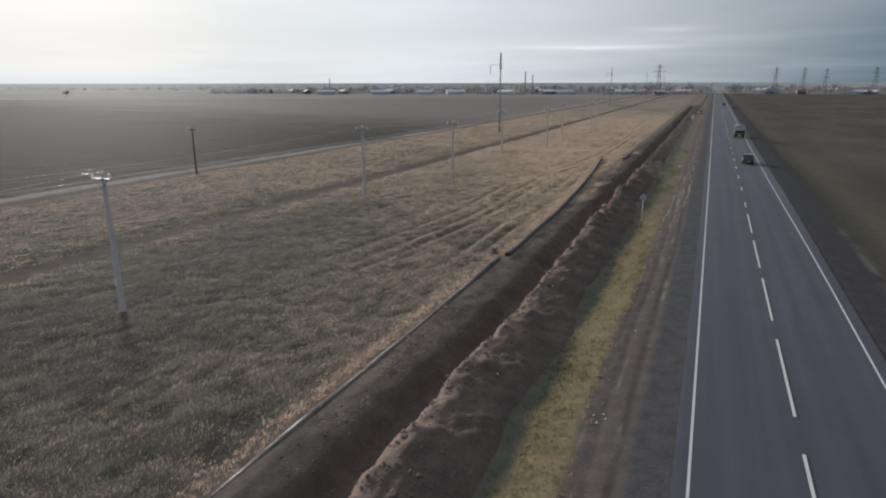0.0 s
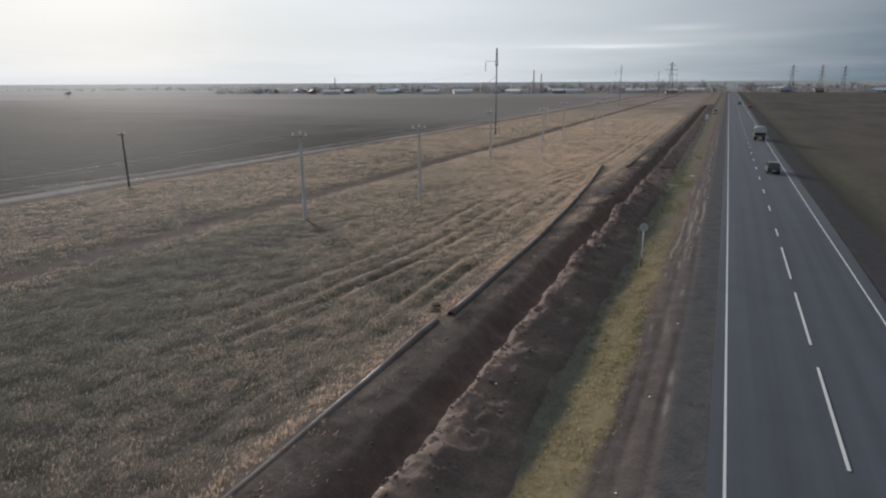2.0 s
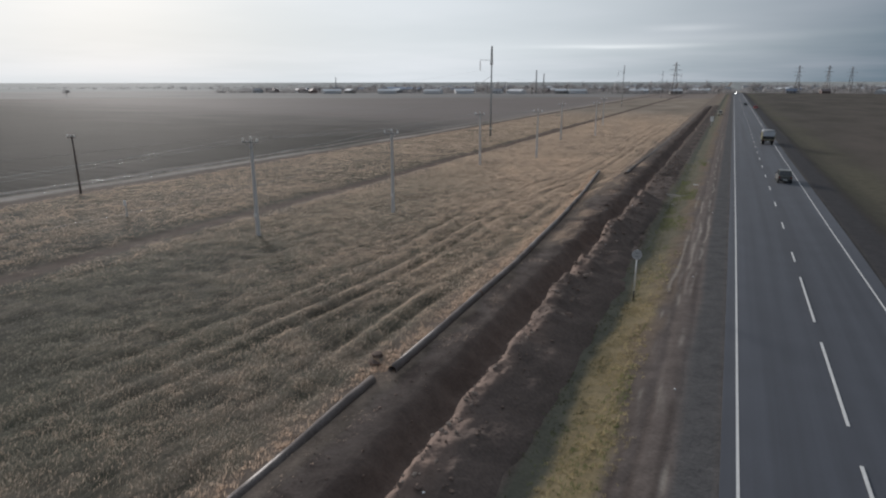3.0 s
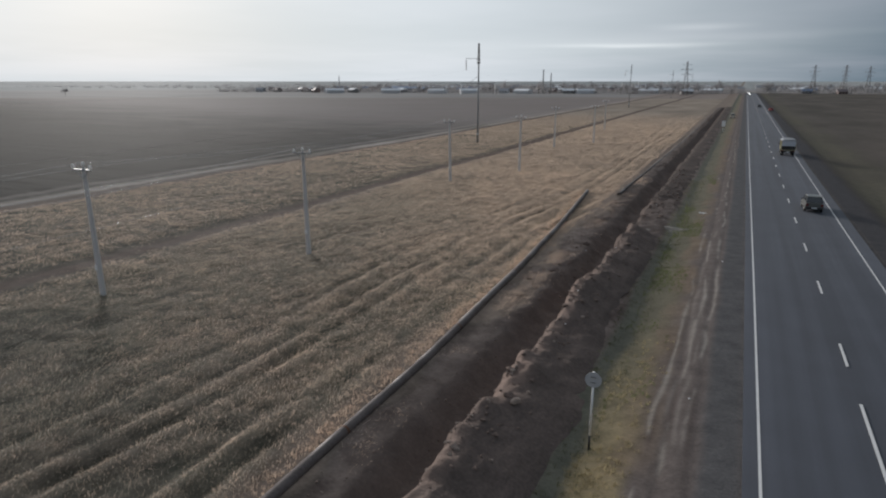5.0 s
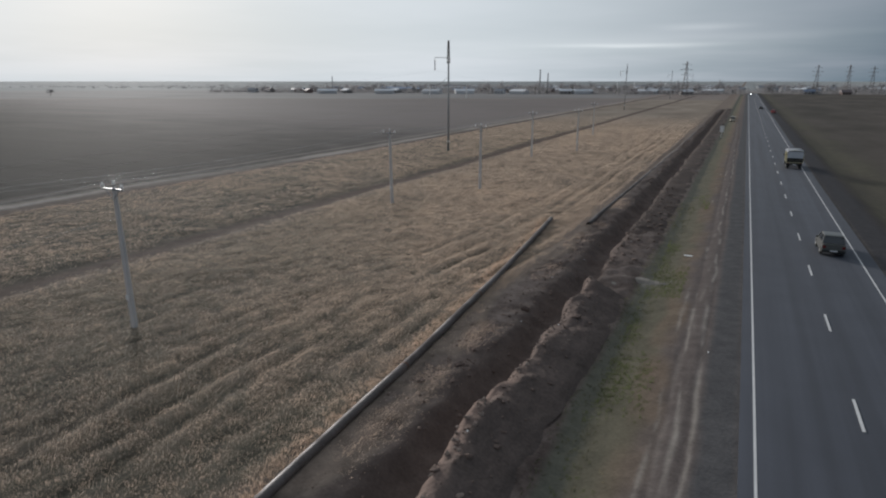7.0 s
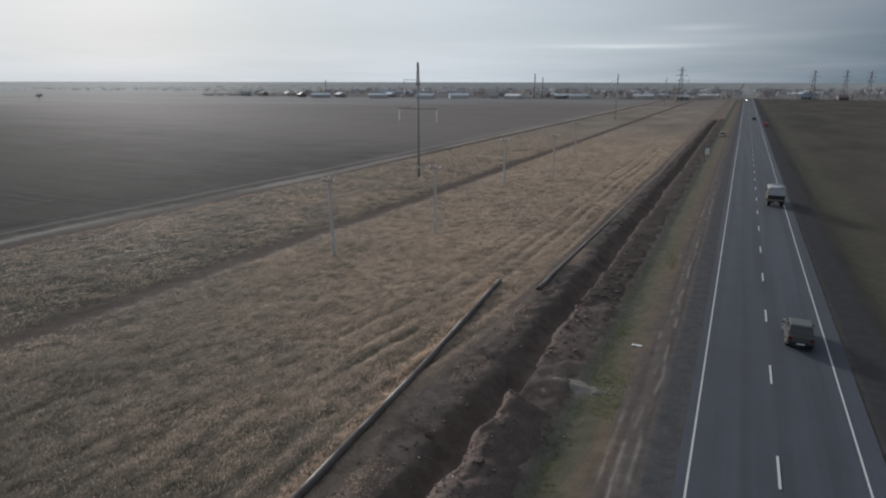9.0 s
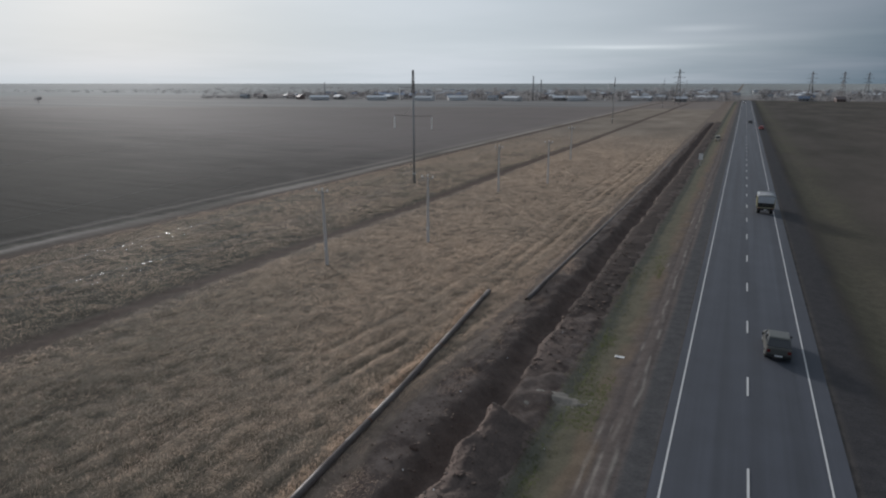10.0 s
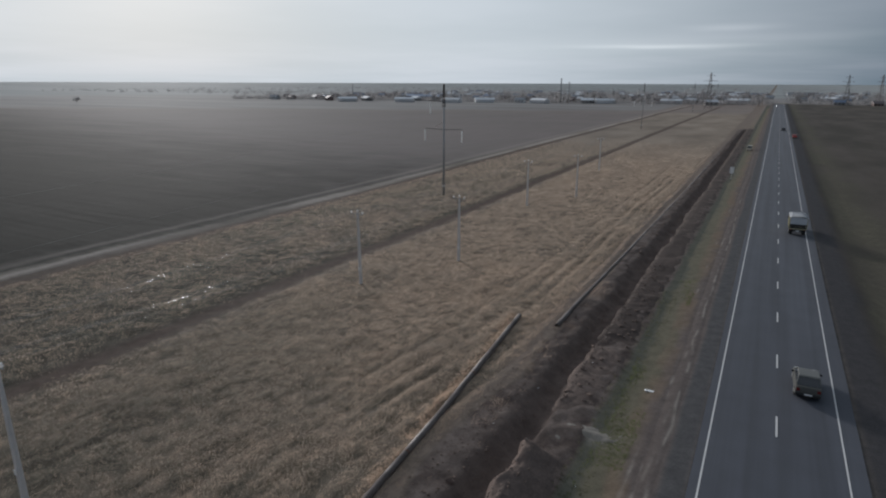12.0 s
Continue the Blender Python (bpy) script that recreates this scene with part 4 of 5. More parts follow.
def car(paint, label, tall=0.0, lights_on=False):
    """A car that looks along +y, its wheels on z 0."""
    ob = new("car")
    bm = bmesh.new()
    profile_body(bm, [(-2.05, 0.35), (-2.1, 0.6), (-2.05, 0.92 + tall * 0.5), (-1.6, 0.97 + tall * 0.5), (0.85, 0.94 + tall * 0.3), (1.85, 0.80 + tall * 0.3), (2.1, 0.62), (2.08, 0.35), (1.7, 0.26), (-1.7, 0.26)], 0.85, 0.06)
    bmesh.ops.bevel(bm, geom=list(bm.edges), offset=0.05, segments=2, affect='EDGES')
    part("body", bm, paint, ob, smooth=False)
    top = 1.45 + tall
    bm = bmesh.new()
    profile_body(bm, [(-1.85, 0.94 + tall * 0.5), (-1.35, top - 0.05), (0.15, top - 0.03), (0.95, 0.92 + tall * 0.3)], 0.78, 0.14)
    bmesh.ops.bevel(bm, geom=list(bm.edges), offset=0.04, segments=2, affect='EDGES')
    part("windows", bm, CAR_GLASS, ob, "dark window glass")
    bm = bmesh.new()
    profile_body(bm, [(-1.4, top - 0.06), (-1.25, top + 0.01), (0.05, top + 0.02), (0.22, top - 0.06)], 0.69, 0.04)
    part("roof", bm, paint, ob)
    for s in (-1, 1):
        for y0, y1 in ((-1.72, -1.3), (0.3, 0.98)):
            bm = bmesh.new()
            lo, hi = (y0, y1) if y0 < 0 else (y1, y0 - 0.1)
            rod(bm, (s * 0.77, lo, 0.95 + tall * 0.4), (s * 0.665, hi, top - 0.05), 0.04, n=6)
            part("pillar", bm, paint, ob)
        bm = bmesh.new()
        rod(bm, (s * 0.765, -0.45, 0.95 + tall * 0.4), (s * 0.665, -0.5, top - 0.05), 0.035, n=6)
        part("pillar", bm, paint, ob)
        for y in (-1.3, 1.3):
            wheel(ob, s * 0.76, y, 0.32, 0.2)
        bm = bmesh.new()
        box(bm, (0.22, 0.05, 0.2), (s * 0.66, -2.07, 0.78), 0.01)
        part("tail_light", bm, TAIL_RED, ob, "red tail light")
        bm = bmesh.new()
        box(bm, (0.3, 0.07, 0.16), (s * 0.6, 2.04, 0.68), 0.01)
        part("headlight", bm, LAMP_ON if lights_on else LAMP_OFF, ob, "lit headlight" if lights_on else "")
        bm = bmesh.new()
        box(bm, (0.18, 0.1, 0.13), (s * 0.93, 0.62, 1.0), 0.02)
        part("mirror", bm, TRIM_BLACK, ob)
    for y, z in ((-2.12, 0.45), (2.12, 0.45)):
        bm = bmesh.new()
        box(bm, (1.6, 0.12, 0.2), (0, y, z), 0.03)
        part("bumper", bm, TRIM_BLACK, ob)
    bm = bmesh.new()
    box(bm, (0.5, 0.02, 0.11), (0, -2.19, 0.5))
    part("number_plate", bm, WHITE, ob)
    return tagged(ob, label, "car")


def lorry():
    """A small farm lorry with a high boarded body under a tarpaulin; it looks along +y."""
    ob = new("lorry")
    bm = bmesh.new()
    for x in (-0.4, 0.4):
        box(bm, (0.12, 5.6, 0.2), (x, 0.3, 0.82))
    for y in (-2.2, -0.6, 1.0, 2.6):
        box(bm, (0.8, 0.12, 0.14), (0, y, 0.82))
    part("chassis", bm, TRIM_BLACK, ob)
    bm = bmesh.new()
    box(bm, (2.3, 4.0, 0.14), (0, -0.95, 1.05), 0.01)
    part("load_floor", bm, BOARD, ob)
    for s in (-1, 1):
        for k in range(6):
            bm = bmesh.new()
            box(bm, (0.04, 3.95, 0.24), (s * 1.13, -0.95, 1.26 + 0.26 * k), 0.008)
            part("side_board", bm, TARP if k > 3 else BOARD, ob)
        for k in range(6):
            bm = bmesh.new()
            box(bm, (0.06, 0.09, 1.7), (s * 1.175, -2.85 + 0.76 * k, 1.9), 0.01)
            part("stake", bm, BOARD, ob, "pale yellow stake")
    for y in (-2.95, 1.05):
        for k in range(2):
            bm = bmesh.new()
            box(bm, (2.24, 0.04, 0.3), (0, y, 1.28 + 0.33 * k), 0.008)
            part("tailboard", bm, TRIM_BLACK if y < 0 else BOARD, ob)
        bm = bmesh.new()
        box(bm, (2.2, 0.03, 1.15), (0, y, 2.2), 0.01)
        part("end_tarpaulin", bm, TARP, ob, "grey tarpaulin flap")
    bm = bmesh.new()
    rows = []
    for j in range(12):
        y = -3.05 + 4.2 * j / 11
        sag = 0.05 * math.sin(j * 1.7) + 0.03 * math.cos(j * 2.9)
        rows.append([bm.verts.new((x, y, z + (sag if abs(x) < 1 else 0))) for x, z in ((-1.22, 2.62), (-1.2, 2.78), (-0.9, 2.9), (-0.3, 2.93), (0.3, 2.95), (0.9, 2.9), (1.2, 2.78), (1.22, 2.62))])
    for a, b in zip(rows, rows[1:]):
        for k in range(7):
            bm.faces.new((a[k], a[k + 1], b[k + 1], b[k]))
    bmesh.ops.solidify(bm, geom=bm.faces[:], thickness=0.03)
    part("tarpaulin", bm, TARP, ob, "sagging grey tarpaulin", True)
    bm = bmesh.new()
    profile_body(bm, [(1.2, 0.75), (1.2, 2.1), (1.35, 2.25), (2.35, 2.22), (2.65, 1.6), (3.5, 1.45), (3.62, 0.85), (3.5, 0.65)], 0.98, 0.10)
    bmesh.ops.bevel(bm, geom=list(bm.edges), offset=0.05, segments=2, affect='EDGES')
    part("cab", bm, CAB, ob, "cream painted cab")
    for s in (-1, 1):
        bm = bmesh.new()
        box(bm, (0.03, 0.8, 0.5), (s * 0.925, 1.95, 1.82), 0.01)
        part("side_window", bm, CAR_GLASS, ob)
        bm = bmesh.new()
        rod(bm, (s * 0.95, 2.45, 1.7), (s * 1.2, 2.5, 1.75), 0.015, n=5)
        box(bm, (0.16, 0.06, 0.28), (s * 1.22, 2.5, 1.75), 0.01)
        part("mirror", bm, TRIM_BLACK, ob)
        bm = bmesh.new()
        box(bm, (0.24, 0.06, 0.14), (s * 0.9, -3.0, 0.95), 0.01)
        part("tail_light", bm, TAIL_RED, ob)
        wheel(ob, s * 0.86, -1.75, 0.46, 0.24, True)
        wheel(ob, s * 0.90, 2.6, 0.46, 0.24)
        bm = bmesh.new()
        box(bm, (0.5, 0.03, 0.45), (s * 0.85, -2.5, 0.62))
        part("mudflap", bm, RUBBER, ob)
    bm = bmesh.new()
    profile_body(bm, [(2.36, 2.1), (2.4, 2.12), (2.66, 1.64), (2.62, 1.62)], 0.82, 0.04)
    part("windscreen", bm, CAR_GLASS, ob)
    bm = bmesh.new()
    box(bm, (2.1, 0.12, 0.14), (0, -3.0, 0.75), 0.01)
    part("rear_bar", bm, TRIM_BLACK, ob)
    bm = bmesh.new()
    box(bm, (0.5, 0.02, 0.12), (0, -3.07, 0.76))
    part("number_plate", bm, WHITE, ob)
    return tagged(ob, "cream farm lorry with yellow stakes and a grey tarpaulin", "lorry")


def on_road(y):
    return float(road_z(y)) + 0.02


lorry().matrix_basis = pose(6.35, 167, on_road(167), 0, 0, 1)
car(car_paint("grey_paint", (0.10, 0.10, 0.092)), "grey hatchback driving along the road", 0.12).matrix_basis = pose(5.85, 109.5, on_road(109), 0, 0, 1)
car(car_paint("red_paint", (0.50, 0.05, 0.035)), "small red car parked on the road shoulder").matrix_basis = pose(9.6, 357, 0.0)
car(car_paint("black_paint", (0.03, 0.03, 0.035)), "black car far away on the road").matrix_basis = pose(5.6, 400, 0.02)
car(car_paint("silver_paint", (0.4, 0.4, 0.42)), "distant car coming with its headlights on", 0, True).matrix_basis = pose(2.0, 735, 0.02, 0, 0, 180)
car(car_paint("beige_paint", (0.50, 0.46, 0.38)), "beige van parked on the grass verge", 0.55).matrix_basis = pose(-5.2, 298, -0.62, 0, 0, 3)


# ---- village ----
WALLS = [mat(n, c, 0.85, dark=tuple(v * 0.8 for v in c), scale=0.5, fine=4, vary=0.15) for n, c in (("whitewashed_wall", (0.56, 0.57, 0.59)), ("brick_wall", (0.17, 0.13, 0.12)), ("grey_wall", (0.22, 0.23, 0.25)), ("plaster_wall", (0.27, 0.265, 0.26)))]
ROOFS = [mat(n, c, 0.6, dark=tuple(v * 0.75 for v in c), scale=0.4, fine=3, vary=0.2) for n, c in (("slate_roof", (0.24, 0.255, 0.28)), ("white_metal_roof", (0.62, 0.64, 0.67)), ("blue_metal_roof", (0.14, 0.19, 0.28)), ("brown_roof", (0.14, 0.115, 0.115)))]


def house(w, d, h, rise, wall, roof, label, windows=3):
    ob = new("house")
    bm = bmesh.new()
    box(bm, (w, d, h), (0, 0, h / 2))
    part("wall", bm, wall, ob)
    bm = bmesh.new()
    e = 0.5
    a = [bm.verts.new(c) for c in ((-w / 2 - e, -d / 2 - e, h - 0.1), (w / 2 + e, -d / 2 - e, h - 0.1), (w / 2 + e, 0, h + rise), (-w / 2 - e, 0, h + rise), (-w / 2 - e, d / 2 + e, h - 0.1), (w / 2 + e, d / 2 + e, h - 0.1))]
    for f in ((0, 1, 2, 3), (3, 2, 5, 4), (0, 3, 4), (1, 5, 2), (0, 4, 5, 1)):
        bm.faces.new([a[k] for k in f])
    bmesh.ops.recalc_face_normals(bm, faces=bm.faces)
    part("roof", bm, roof, ob)
    if w < 25:
        bm = bmesh.new()
        box(bm, (0.6, 0.6, 1.4), (w * 0.2, d * 0.15, h + rise * 0.8))
        part("chimney", bm, WALLS[1], ob)
    for k in range(windows):
        x = -w / 2 + w * (k + 0.5) / windows
        bm = bmesh.new()
        box(bm, (1.2, 0.08, 1.3), (x, -d / 2 - 0.03, h * 0.55))
        part("window", bm, CAR_GLASS, ob)
    return tagged(ob, label, "house", "houses of the village")


rng_v = random.Random(11)
HOUSES = [house(11, 8, 3.2, 2.4, WALLS[0], ROOFS[0], "whitewashed village house with a grey roof"),
          house(9, 8, 3.0, 2.6, WALLS[1], ROOFS[3], "brick village house with a brown roof"),
          house(13, 9, 3.4, 2.2, WALLS[3], ROOFS[1], "plastered village house with a pale metal roof"),
          house(22, 10, 3.4, 2.0, WALLS[0], ROOFS[1], "long white farm shed with a pale roof", 0),
          house(38, 14, 5.0, 2.0, WALLS[2], ROOFS[2], "large grey hall with a blue metal roof", 0),
          house(10, 8, 3.2, 2.4, WALLS[2], ROOFS[2], "grey village house with a blue roof")]
FIRST = [(-262, 742), (-120, 812), (-190, 765), (-330, 700), (-408, 762), (60, 850)]
for h0, (x, y) in zip(HOUSES, FIRST):
    h0.matrix_basis = pose(x, y, -1.0, 0, 0, rng_v.uniform(-15, 15))
# long pale sheds that stand out, then the streets
for k, x, y, turn in ((3, -300, 725, 32), (3, -236, 735, -24), (3, -172, 770, 40), (3, -388, 690, 20), (4, -440, 800, 10), (3, -455, 668, 55), (2, -84, 835, 0), (3, -48, 872, 35), (3, 150, 848, 60), (3, 235, 842, 22)):
    copy_thing(HOUSES[k], pose(x, y, -1.0, 0, 0, turn))
for k in range(240):
    x = rng_v.uniform(-620, 470)
    y = 820 + 0.18 * x + rng_v.uniform(-50, 620) if x < 0 else 850 + rng_v.uniform(-20, 620)
    if abs(x - 4) < 14:
        continue
    copy_thing(HOUSES[rng_v.choice((0, 0, 1, 1, 2, 5, 3))], pose(x, y, -1.0, 0, 0, rng_v.uniform(-30, 30)))

BARK = mat("dark_bark", (0.10, 0.085, 0.075), 0.9)
# foliage lightened to grey, standing in for the haze over the village
LEAF = mat("hazed_foliage", (0.38, 0.372, 0.375), 0.9, dark=(0.28, 0.276, 0.282), scale=0.5, fine=3, vary=0.3, see_through=0.4)


def tree(height, spread, seed, clumps=170):
    """A far tree: a tapered trunk with limbs and a thin, uneven crown."""
    r = random.Random(seed)
    ob = new("tree")
    bm = bmesh.new()
    rod(bm, (0, 0, -0.3), (0, 0, height * 0.55), 0.22, 0.1, n=6)
    tips = []
    for k in range(7):
        a = r.uniform(0, 6.28)
        z0 = height * r.uniform(0.22, 0.5)
        tip = Vector((math.cos(a) * spread * r.uniform(0.4, 0.9), math.sin(a) * spread * r.uniform(0.4, 0.9), height * r.uniform(0.5, 0.95)))
        rod(bm, (0, 0, z0), tip, 0.09, 0.03, n=4)
        tips.append(tip)
    part("trunk", bm, BARK, ob)
    verts, faces = [], []
    for k in range(clumps):
        c = r.choice(tips) * r.uniform(0.75, 1.05) + Vector((r.gauss(0, 0.22) * spread, r.gauss(0, 0.22) * spread, r.gauss(0, 0.09) * height))
        s = r.uniform(0.25, 0.6)
        u = Vector((r.gauss(0, 1), r.gauss(0, 1), r.gauss(0, 1))).normalized()
        v = u.orthogonal().normalized()
        n = len(verts)
        verts += [tuple(c + u * s), tuple(c + v * s), tuple(c - u * s), tuple(c - v * s * 0.8)]
        faces.append((n, n + 1, n + 2, n + 3))
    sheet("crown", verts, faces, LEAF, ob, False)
    return tagged(ob, "bare autumn tree among the village houses", "tree", "trees of the village")


TREES = [tree(8, 3.2, 1), tree(11, 3.6, 2), tree(6, 3.0, 3), tree(13, 2.6, 4), tree(9, 4.5, 5)]
for t0, (x, y) in zip(TREES, ((-22, 842), (20, 846), (-140, 800), (-225, 760), (-70, 850))):
    t0.matrix_basis = pose(x, y, -1.0)
for k in range(285):
    x = rng_v.uniform(-540, 460)
    y = (790 + 0.2 * x + rng_v.uniform(-20, 330)) if x < 0 else 835 + rng_v.uniform(-10, 300)
    if abs(x - 4) < 9:
        continue
    s = rng_v.uniform(0.75, 1.25)
    m = pose(x, y, -1.0, 0, 0, rng_v.uniform(0, 360)) @ Matrix.Diagonal((s, s, s, 1))
    copy_thing(rng_v.choice(TREES), m)


def far_woods():
    """The low continuous band of bushes and gardens round the houses."""
    r = np.random.default_rng(77)
    n = 7200
    x = np.concatenate([r.uniform(-660, 560, 5600), r.uniform(-1500, 900, 1600)])
    y = np.where(x < 0, np.maximum(800 + 0.2 * x, 640), 842) + r.uniform(0, 1, n) ** 1.4 * np.where(np.arange(n) < 5600, 620, 1500) + np.where(np.arange(n) < 5600, 0, 250)
    k = np.abs(x - 4) > 8 + 0.0 * y
    x, y = x[k], y[k]
    n, q = len(x), 26
    hgt = r.uniform(1.8, 7.5, n) * np.where(r.uniform(0, 1, n) < 0.25, 1.5, 0.8)
    c = np.stack([np.repeat(x, q), np.repeat(y, q), np.full(n * q, -1.0)], 1)
    H = np.repeat(hgt, q)
    c[:, 0] += r.normal(0, 1, n * q) * H * 0.5
    c[:, 1] += r.normal(0, 1, n * q) * H * 0.5
    c[:, 2] += np.abs(r.normal(0.35, 0.3, n * q)) * H
    u = r.normal(0, 1, (n * q, 3))
    u /= np.linalg.norm(u, axis=1)[:, None]
    v = np.cross(u, r.normal(0, 1, (n * q, 3)))
    v /= np.linalg.norm(v, axis=1)[:, None]
    s = (0.5 + 0.5 * r.uniform(0, 1, n * q))[:, None] * np.minimum(1.0, H / 4)[:, None]
    P = np.stack([c + u * s, c + v * s, c - u * s * 0.9 - v * s * 0.5], 1)
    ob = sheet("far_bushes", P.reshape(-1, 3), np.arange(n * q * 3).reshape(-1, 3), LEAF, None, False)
    return tagged(ob, "autumn bushes and gardens round the village, greyed with painted haze", "bushes", kind="stuff")


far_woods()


# ---- pylons, chimneys and masts ----
def pylon(height):
    ob = new("lattice_pylon")
    bm = bmesh.new()
    w = lambda z: 2.6 * (1 - z / height) ** 1.3 + 0.35
    levels = [height * k / 11 for k in range(12)]
    for z0, z1 in zip(levels, levels[1:]):
        for sx, sy in ((-1, -1), (1, -1), (1, 1), (-1, 1)):
            rod(bm, (sx * w(z0), sy * w(z0), z0), (sx * w(z1), sy * w(z1), z1), 0.14, n=4)
            rod(bm, (sx * w(z0), sy * w(z0), z0), (-sy * w(z1), sx * w(z1), z1), 0.08, n=4)
    part("tower", bm, DARK_STEEL, ob)
    for z, reach in ((height * 0.62, 4.5), (height * 0.76, 6.0), (height * 0.9, 4.0)):
        bm = bmesh.new()
        for s in (-1, 1):
            for dy in (-0.5, 0.5):
                rod(bm, (0, dy, z), (s * reach, 0, z + 0.2), 0.09, n=4)
                rod(bm, (0, dy, z + 1.3), (s * reach, 0, z + 0.25), 0.07, n=4)
        part("crossarm", bm, DARK_STEEL, ob)
    return tagged(ob, "dark steel lattice pylon beyond the fields", "pylon", "lattice pylons")


first_pylon = pylon(32)
first_pylon.matrix_basis = pose(-54, 674, -1.0, 0, 0, 20)
for x, y, turn in ((68, 880, 10), (101, 900, 30), (178, 905, 15), (136, 980, 5), (240, 930, 0)):
    copy_thing(first_pylon, pose(x, y, -1.0, 0, 0, turn))


def chimney(height, r, label):
    ob = new("factory_chimney")
    bm = bmesh.new()
    rod(bm, (0, 0, 0), (0, 0, height), r, r * 0.6, n=14)
    part("stack", bm, GREY_CONCRETE, ob, smooth=True)
    bm = bmesh.new()
    rod(bm, (0, 0, height - 0.6), (0, 0, height), r * 0.75, n=14)
    part("rim", bm, DARK_STEEL, ob)
    return tagged(ob, label, "chimney", "boiler house chimneys")


chimney(27, 1.0, "tall grey boiler house chimney").matrix_basis = pose(-217, 751, -1)
chimney(23, 0.9, "shorter grey boiler house chimney").matrix_basis = pose(-208, 752, -1)
chimney(20, 0.8, "thin chimney in the village").matrix_basis = pose(-470, 700, -1)

copy_thing(TREES[0], pose(-641, 452, -1.0, 0, 0, 70))


# ---- grass, clods and litter ----
def blades(name, x, y, size, count, material, bend=(0.5, 0.9), width=0.05, seed=0, label="", category="grass"):
    """Tufts at the places x, y: count bent blades each, all in one mesh."""
    r = np.random.default_rng(seed)
    n = len(x) * count
    bx, by, sz = np.repeat(x, count), np.repeat(y, count), np.repeat(size, count)
    spread = 0.35 * sz
    bx, by = bx + r.normal(0, 1, n) * spread, by + r.normal(0, 1, n) * spread
    bz = ground_height(bx, by) - 0.02
    ang = r.uniform(0, 2 * np.pi, n)
    h = sz * r.uniform(0.55, 1.1, n)
    dx = np.cos(ang) * 0.35 * h + bend[0] * h * r.uniform(0.2, 1, n)
    dy = np.sin(ang) * 0.35 * h + bend[1] * h * r.uniform(0.2, 1, n)
    ln = np.hypot(dx, dy) + 1e-6
    wx, wy = -dy / ln * width * sz / 0.4, dx / ln * width * sz / 0.4
    P = np.empty((n, 5, 3))
    P[:, 0] = np.stack([bx - wx, by - wy, bz], 1)
    P[:, 1] = np.stack([bx + wx, by + wy, bz], 1)
    P[:, 2] = np.stack([bx + 0.4 * dx + wx * 0.8, by + 0.4 * dy + wy * 0.8, bz + 0.75 * h], 1)
    P[:, 3] = np.stack([bx + 0.4 * dx - wx * 0.8, by + 0.4 * dy - wy * 0.8, bz + 0.75 * h], 1)
    P[:, 4] = np.stack([bx + dx, by + dy, bz + 0.85 * h], 1)
    base = np.arange(n)[:, None] * 5
    tris = np.concatenate([base + np.array([[0, 1, 2]]), base + np.array([[0, 2, 3]]), base + np.array([[3, 2, 4]])], 0)
    ob = sheet(name, P.reshape(-1, 3), tris, material, None, False)
    return tagged(ob, label, category, kind="stuff")


def stalks(name, x, y, size, count, material, lean=(0.2, 0.4), width=0.02, seed=0, label=""):
    """Thin standing stalks round the places x, y, each widest at its head, all in one mesh."""
    r = np.random.default_rng(seed)
    n = len(x) * count
    sz = np.repeat(size, count)
    bx, by = np.repeat(x, count) + r.normal(0, 0.24, n), np.repeat(y, count) + r.normal(0, 0.24, n)
    ang, h = r.uniform(0, 2 * np.pi, n), sz * r.uniform(0.6, 1.1, n)
    tx = bx + h * (0.25 * np.cos(ang) + lean[0] * r.uniform(0.2, 1, n))
    ty = by + h * (0.25 * np.sin(ang) + lean[1] * r.uniform(0.2, 1, n))
    bz = ground_height(bx, by) - 0.02
    face = r.uniform(0, np.pi, n)
    wx, wy = np.cos(face) * width * sz / 0.3, np.sin(face) * width * sz / 0.3
    P = np.stack([np.stack([bx, by, bz], 1), np.stack([tx + wx, ty + wy, bz + h], 1), np.stack([tx - wx, ty - wy, bz + 0.85 * h], 1)], 1)
    ob = sheet(name, P.reshape(-1, 3), np.arange(n * 3).reshape(-1, 3), material, None, False)
    return tagged(ob, label, "grass", kind="stuff")


def scatter(x0, x1, y0, y1, density, seed, keep):
    r = np.random.default_rng(seed)
    n = int((x1 - x0) * (y1 - y0) * density)
    x, y = r.uniform(x0, x1, n), r.uniform(y0, y1, n)
    k = keep(x, y) > r.uniform(0, 1, n)
    return x[k], y[k], r


def field_cover(x, y):
    c = np.clip(0.28 + 0.55 * combed(x, y) + 0.34 * fbm(x, y, 6.5, 3, 202) + 0.18 * step(45, 70, y), 0.22, 1)
    c = c * (1 - np.exp(-((x + 48.6 + 0.6 * fbm(y, y * 0, 40, 2, 71) + 0.7 * fbm(x, y, 3, 3, 214)) / 2.0) ** 4))
    c = c * (1 - 0.12 * step(-49, -53, x + 2 * fbm(x, y, 9, 2, 204)))
    for k in range(5):
        worn = step(22, 46, y) * np.clip(0.45 + 1.5 * fbm(x, y, 7, 3, 215 + k), 0, 1)
        c = c * (1 - 0.9 * worn * np.exp(-((x - rut_line(k, y)) / 0.36) ** 2)) + 0.28 * worn * np.exp(-((x - rut_line(k, y) - 0.85) / 0.34) ** 2)
    return c * step(-15.7, -16.6, x + 0.5 * fbm(x, y, 3, 2, 203))


def close_field(x, y):
    """1 in the part of the field that the camera passes nearest."""
    return step(158, 110, y) * step(-47, -42, x + 2 * fbm(x, y, 5, 2, 204))


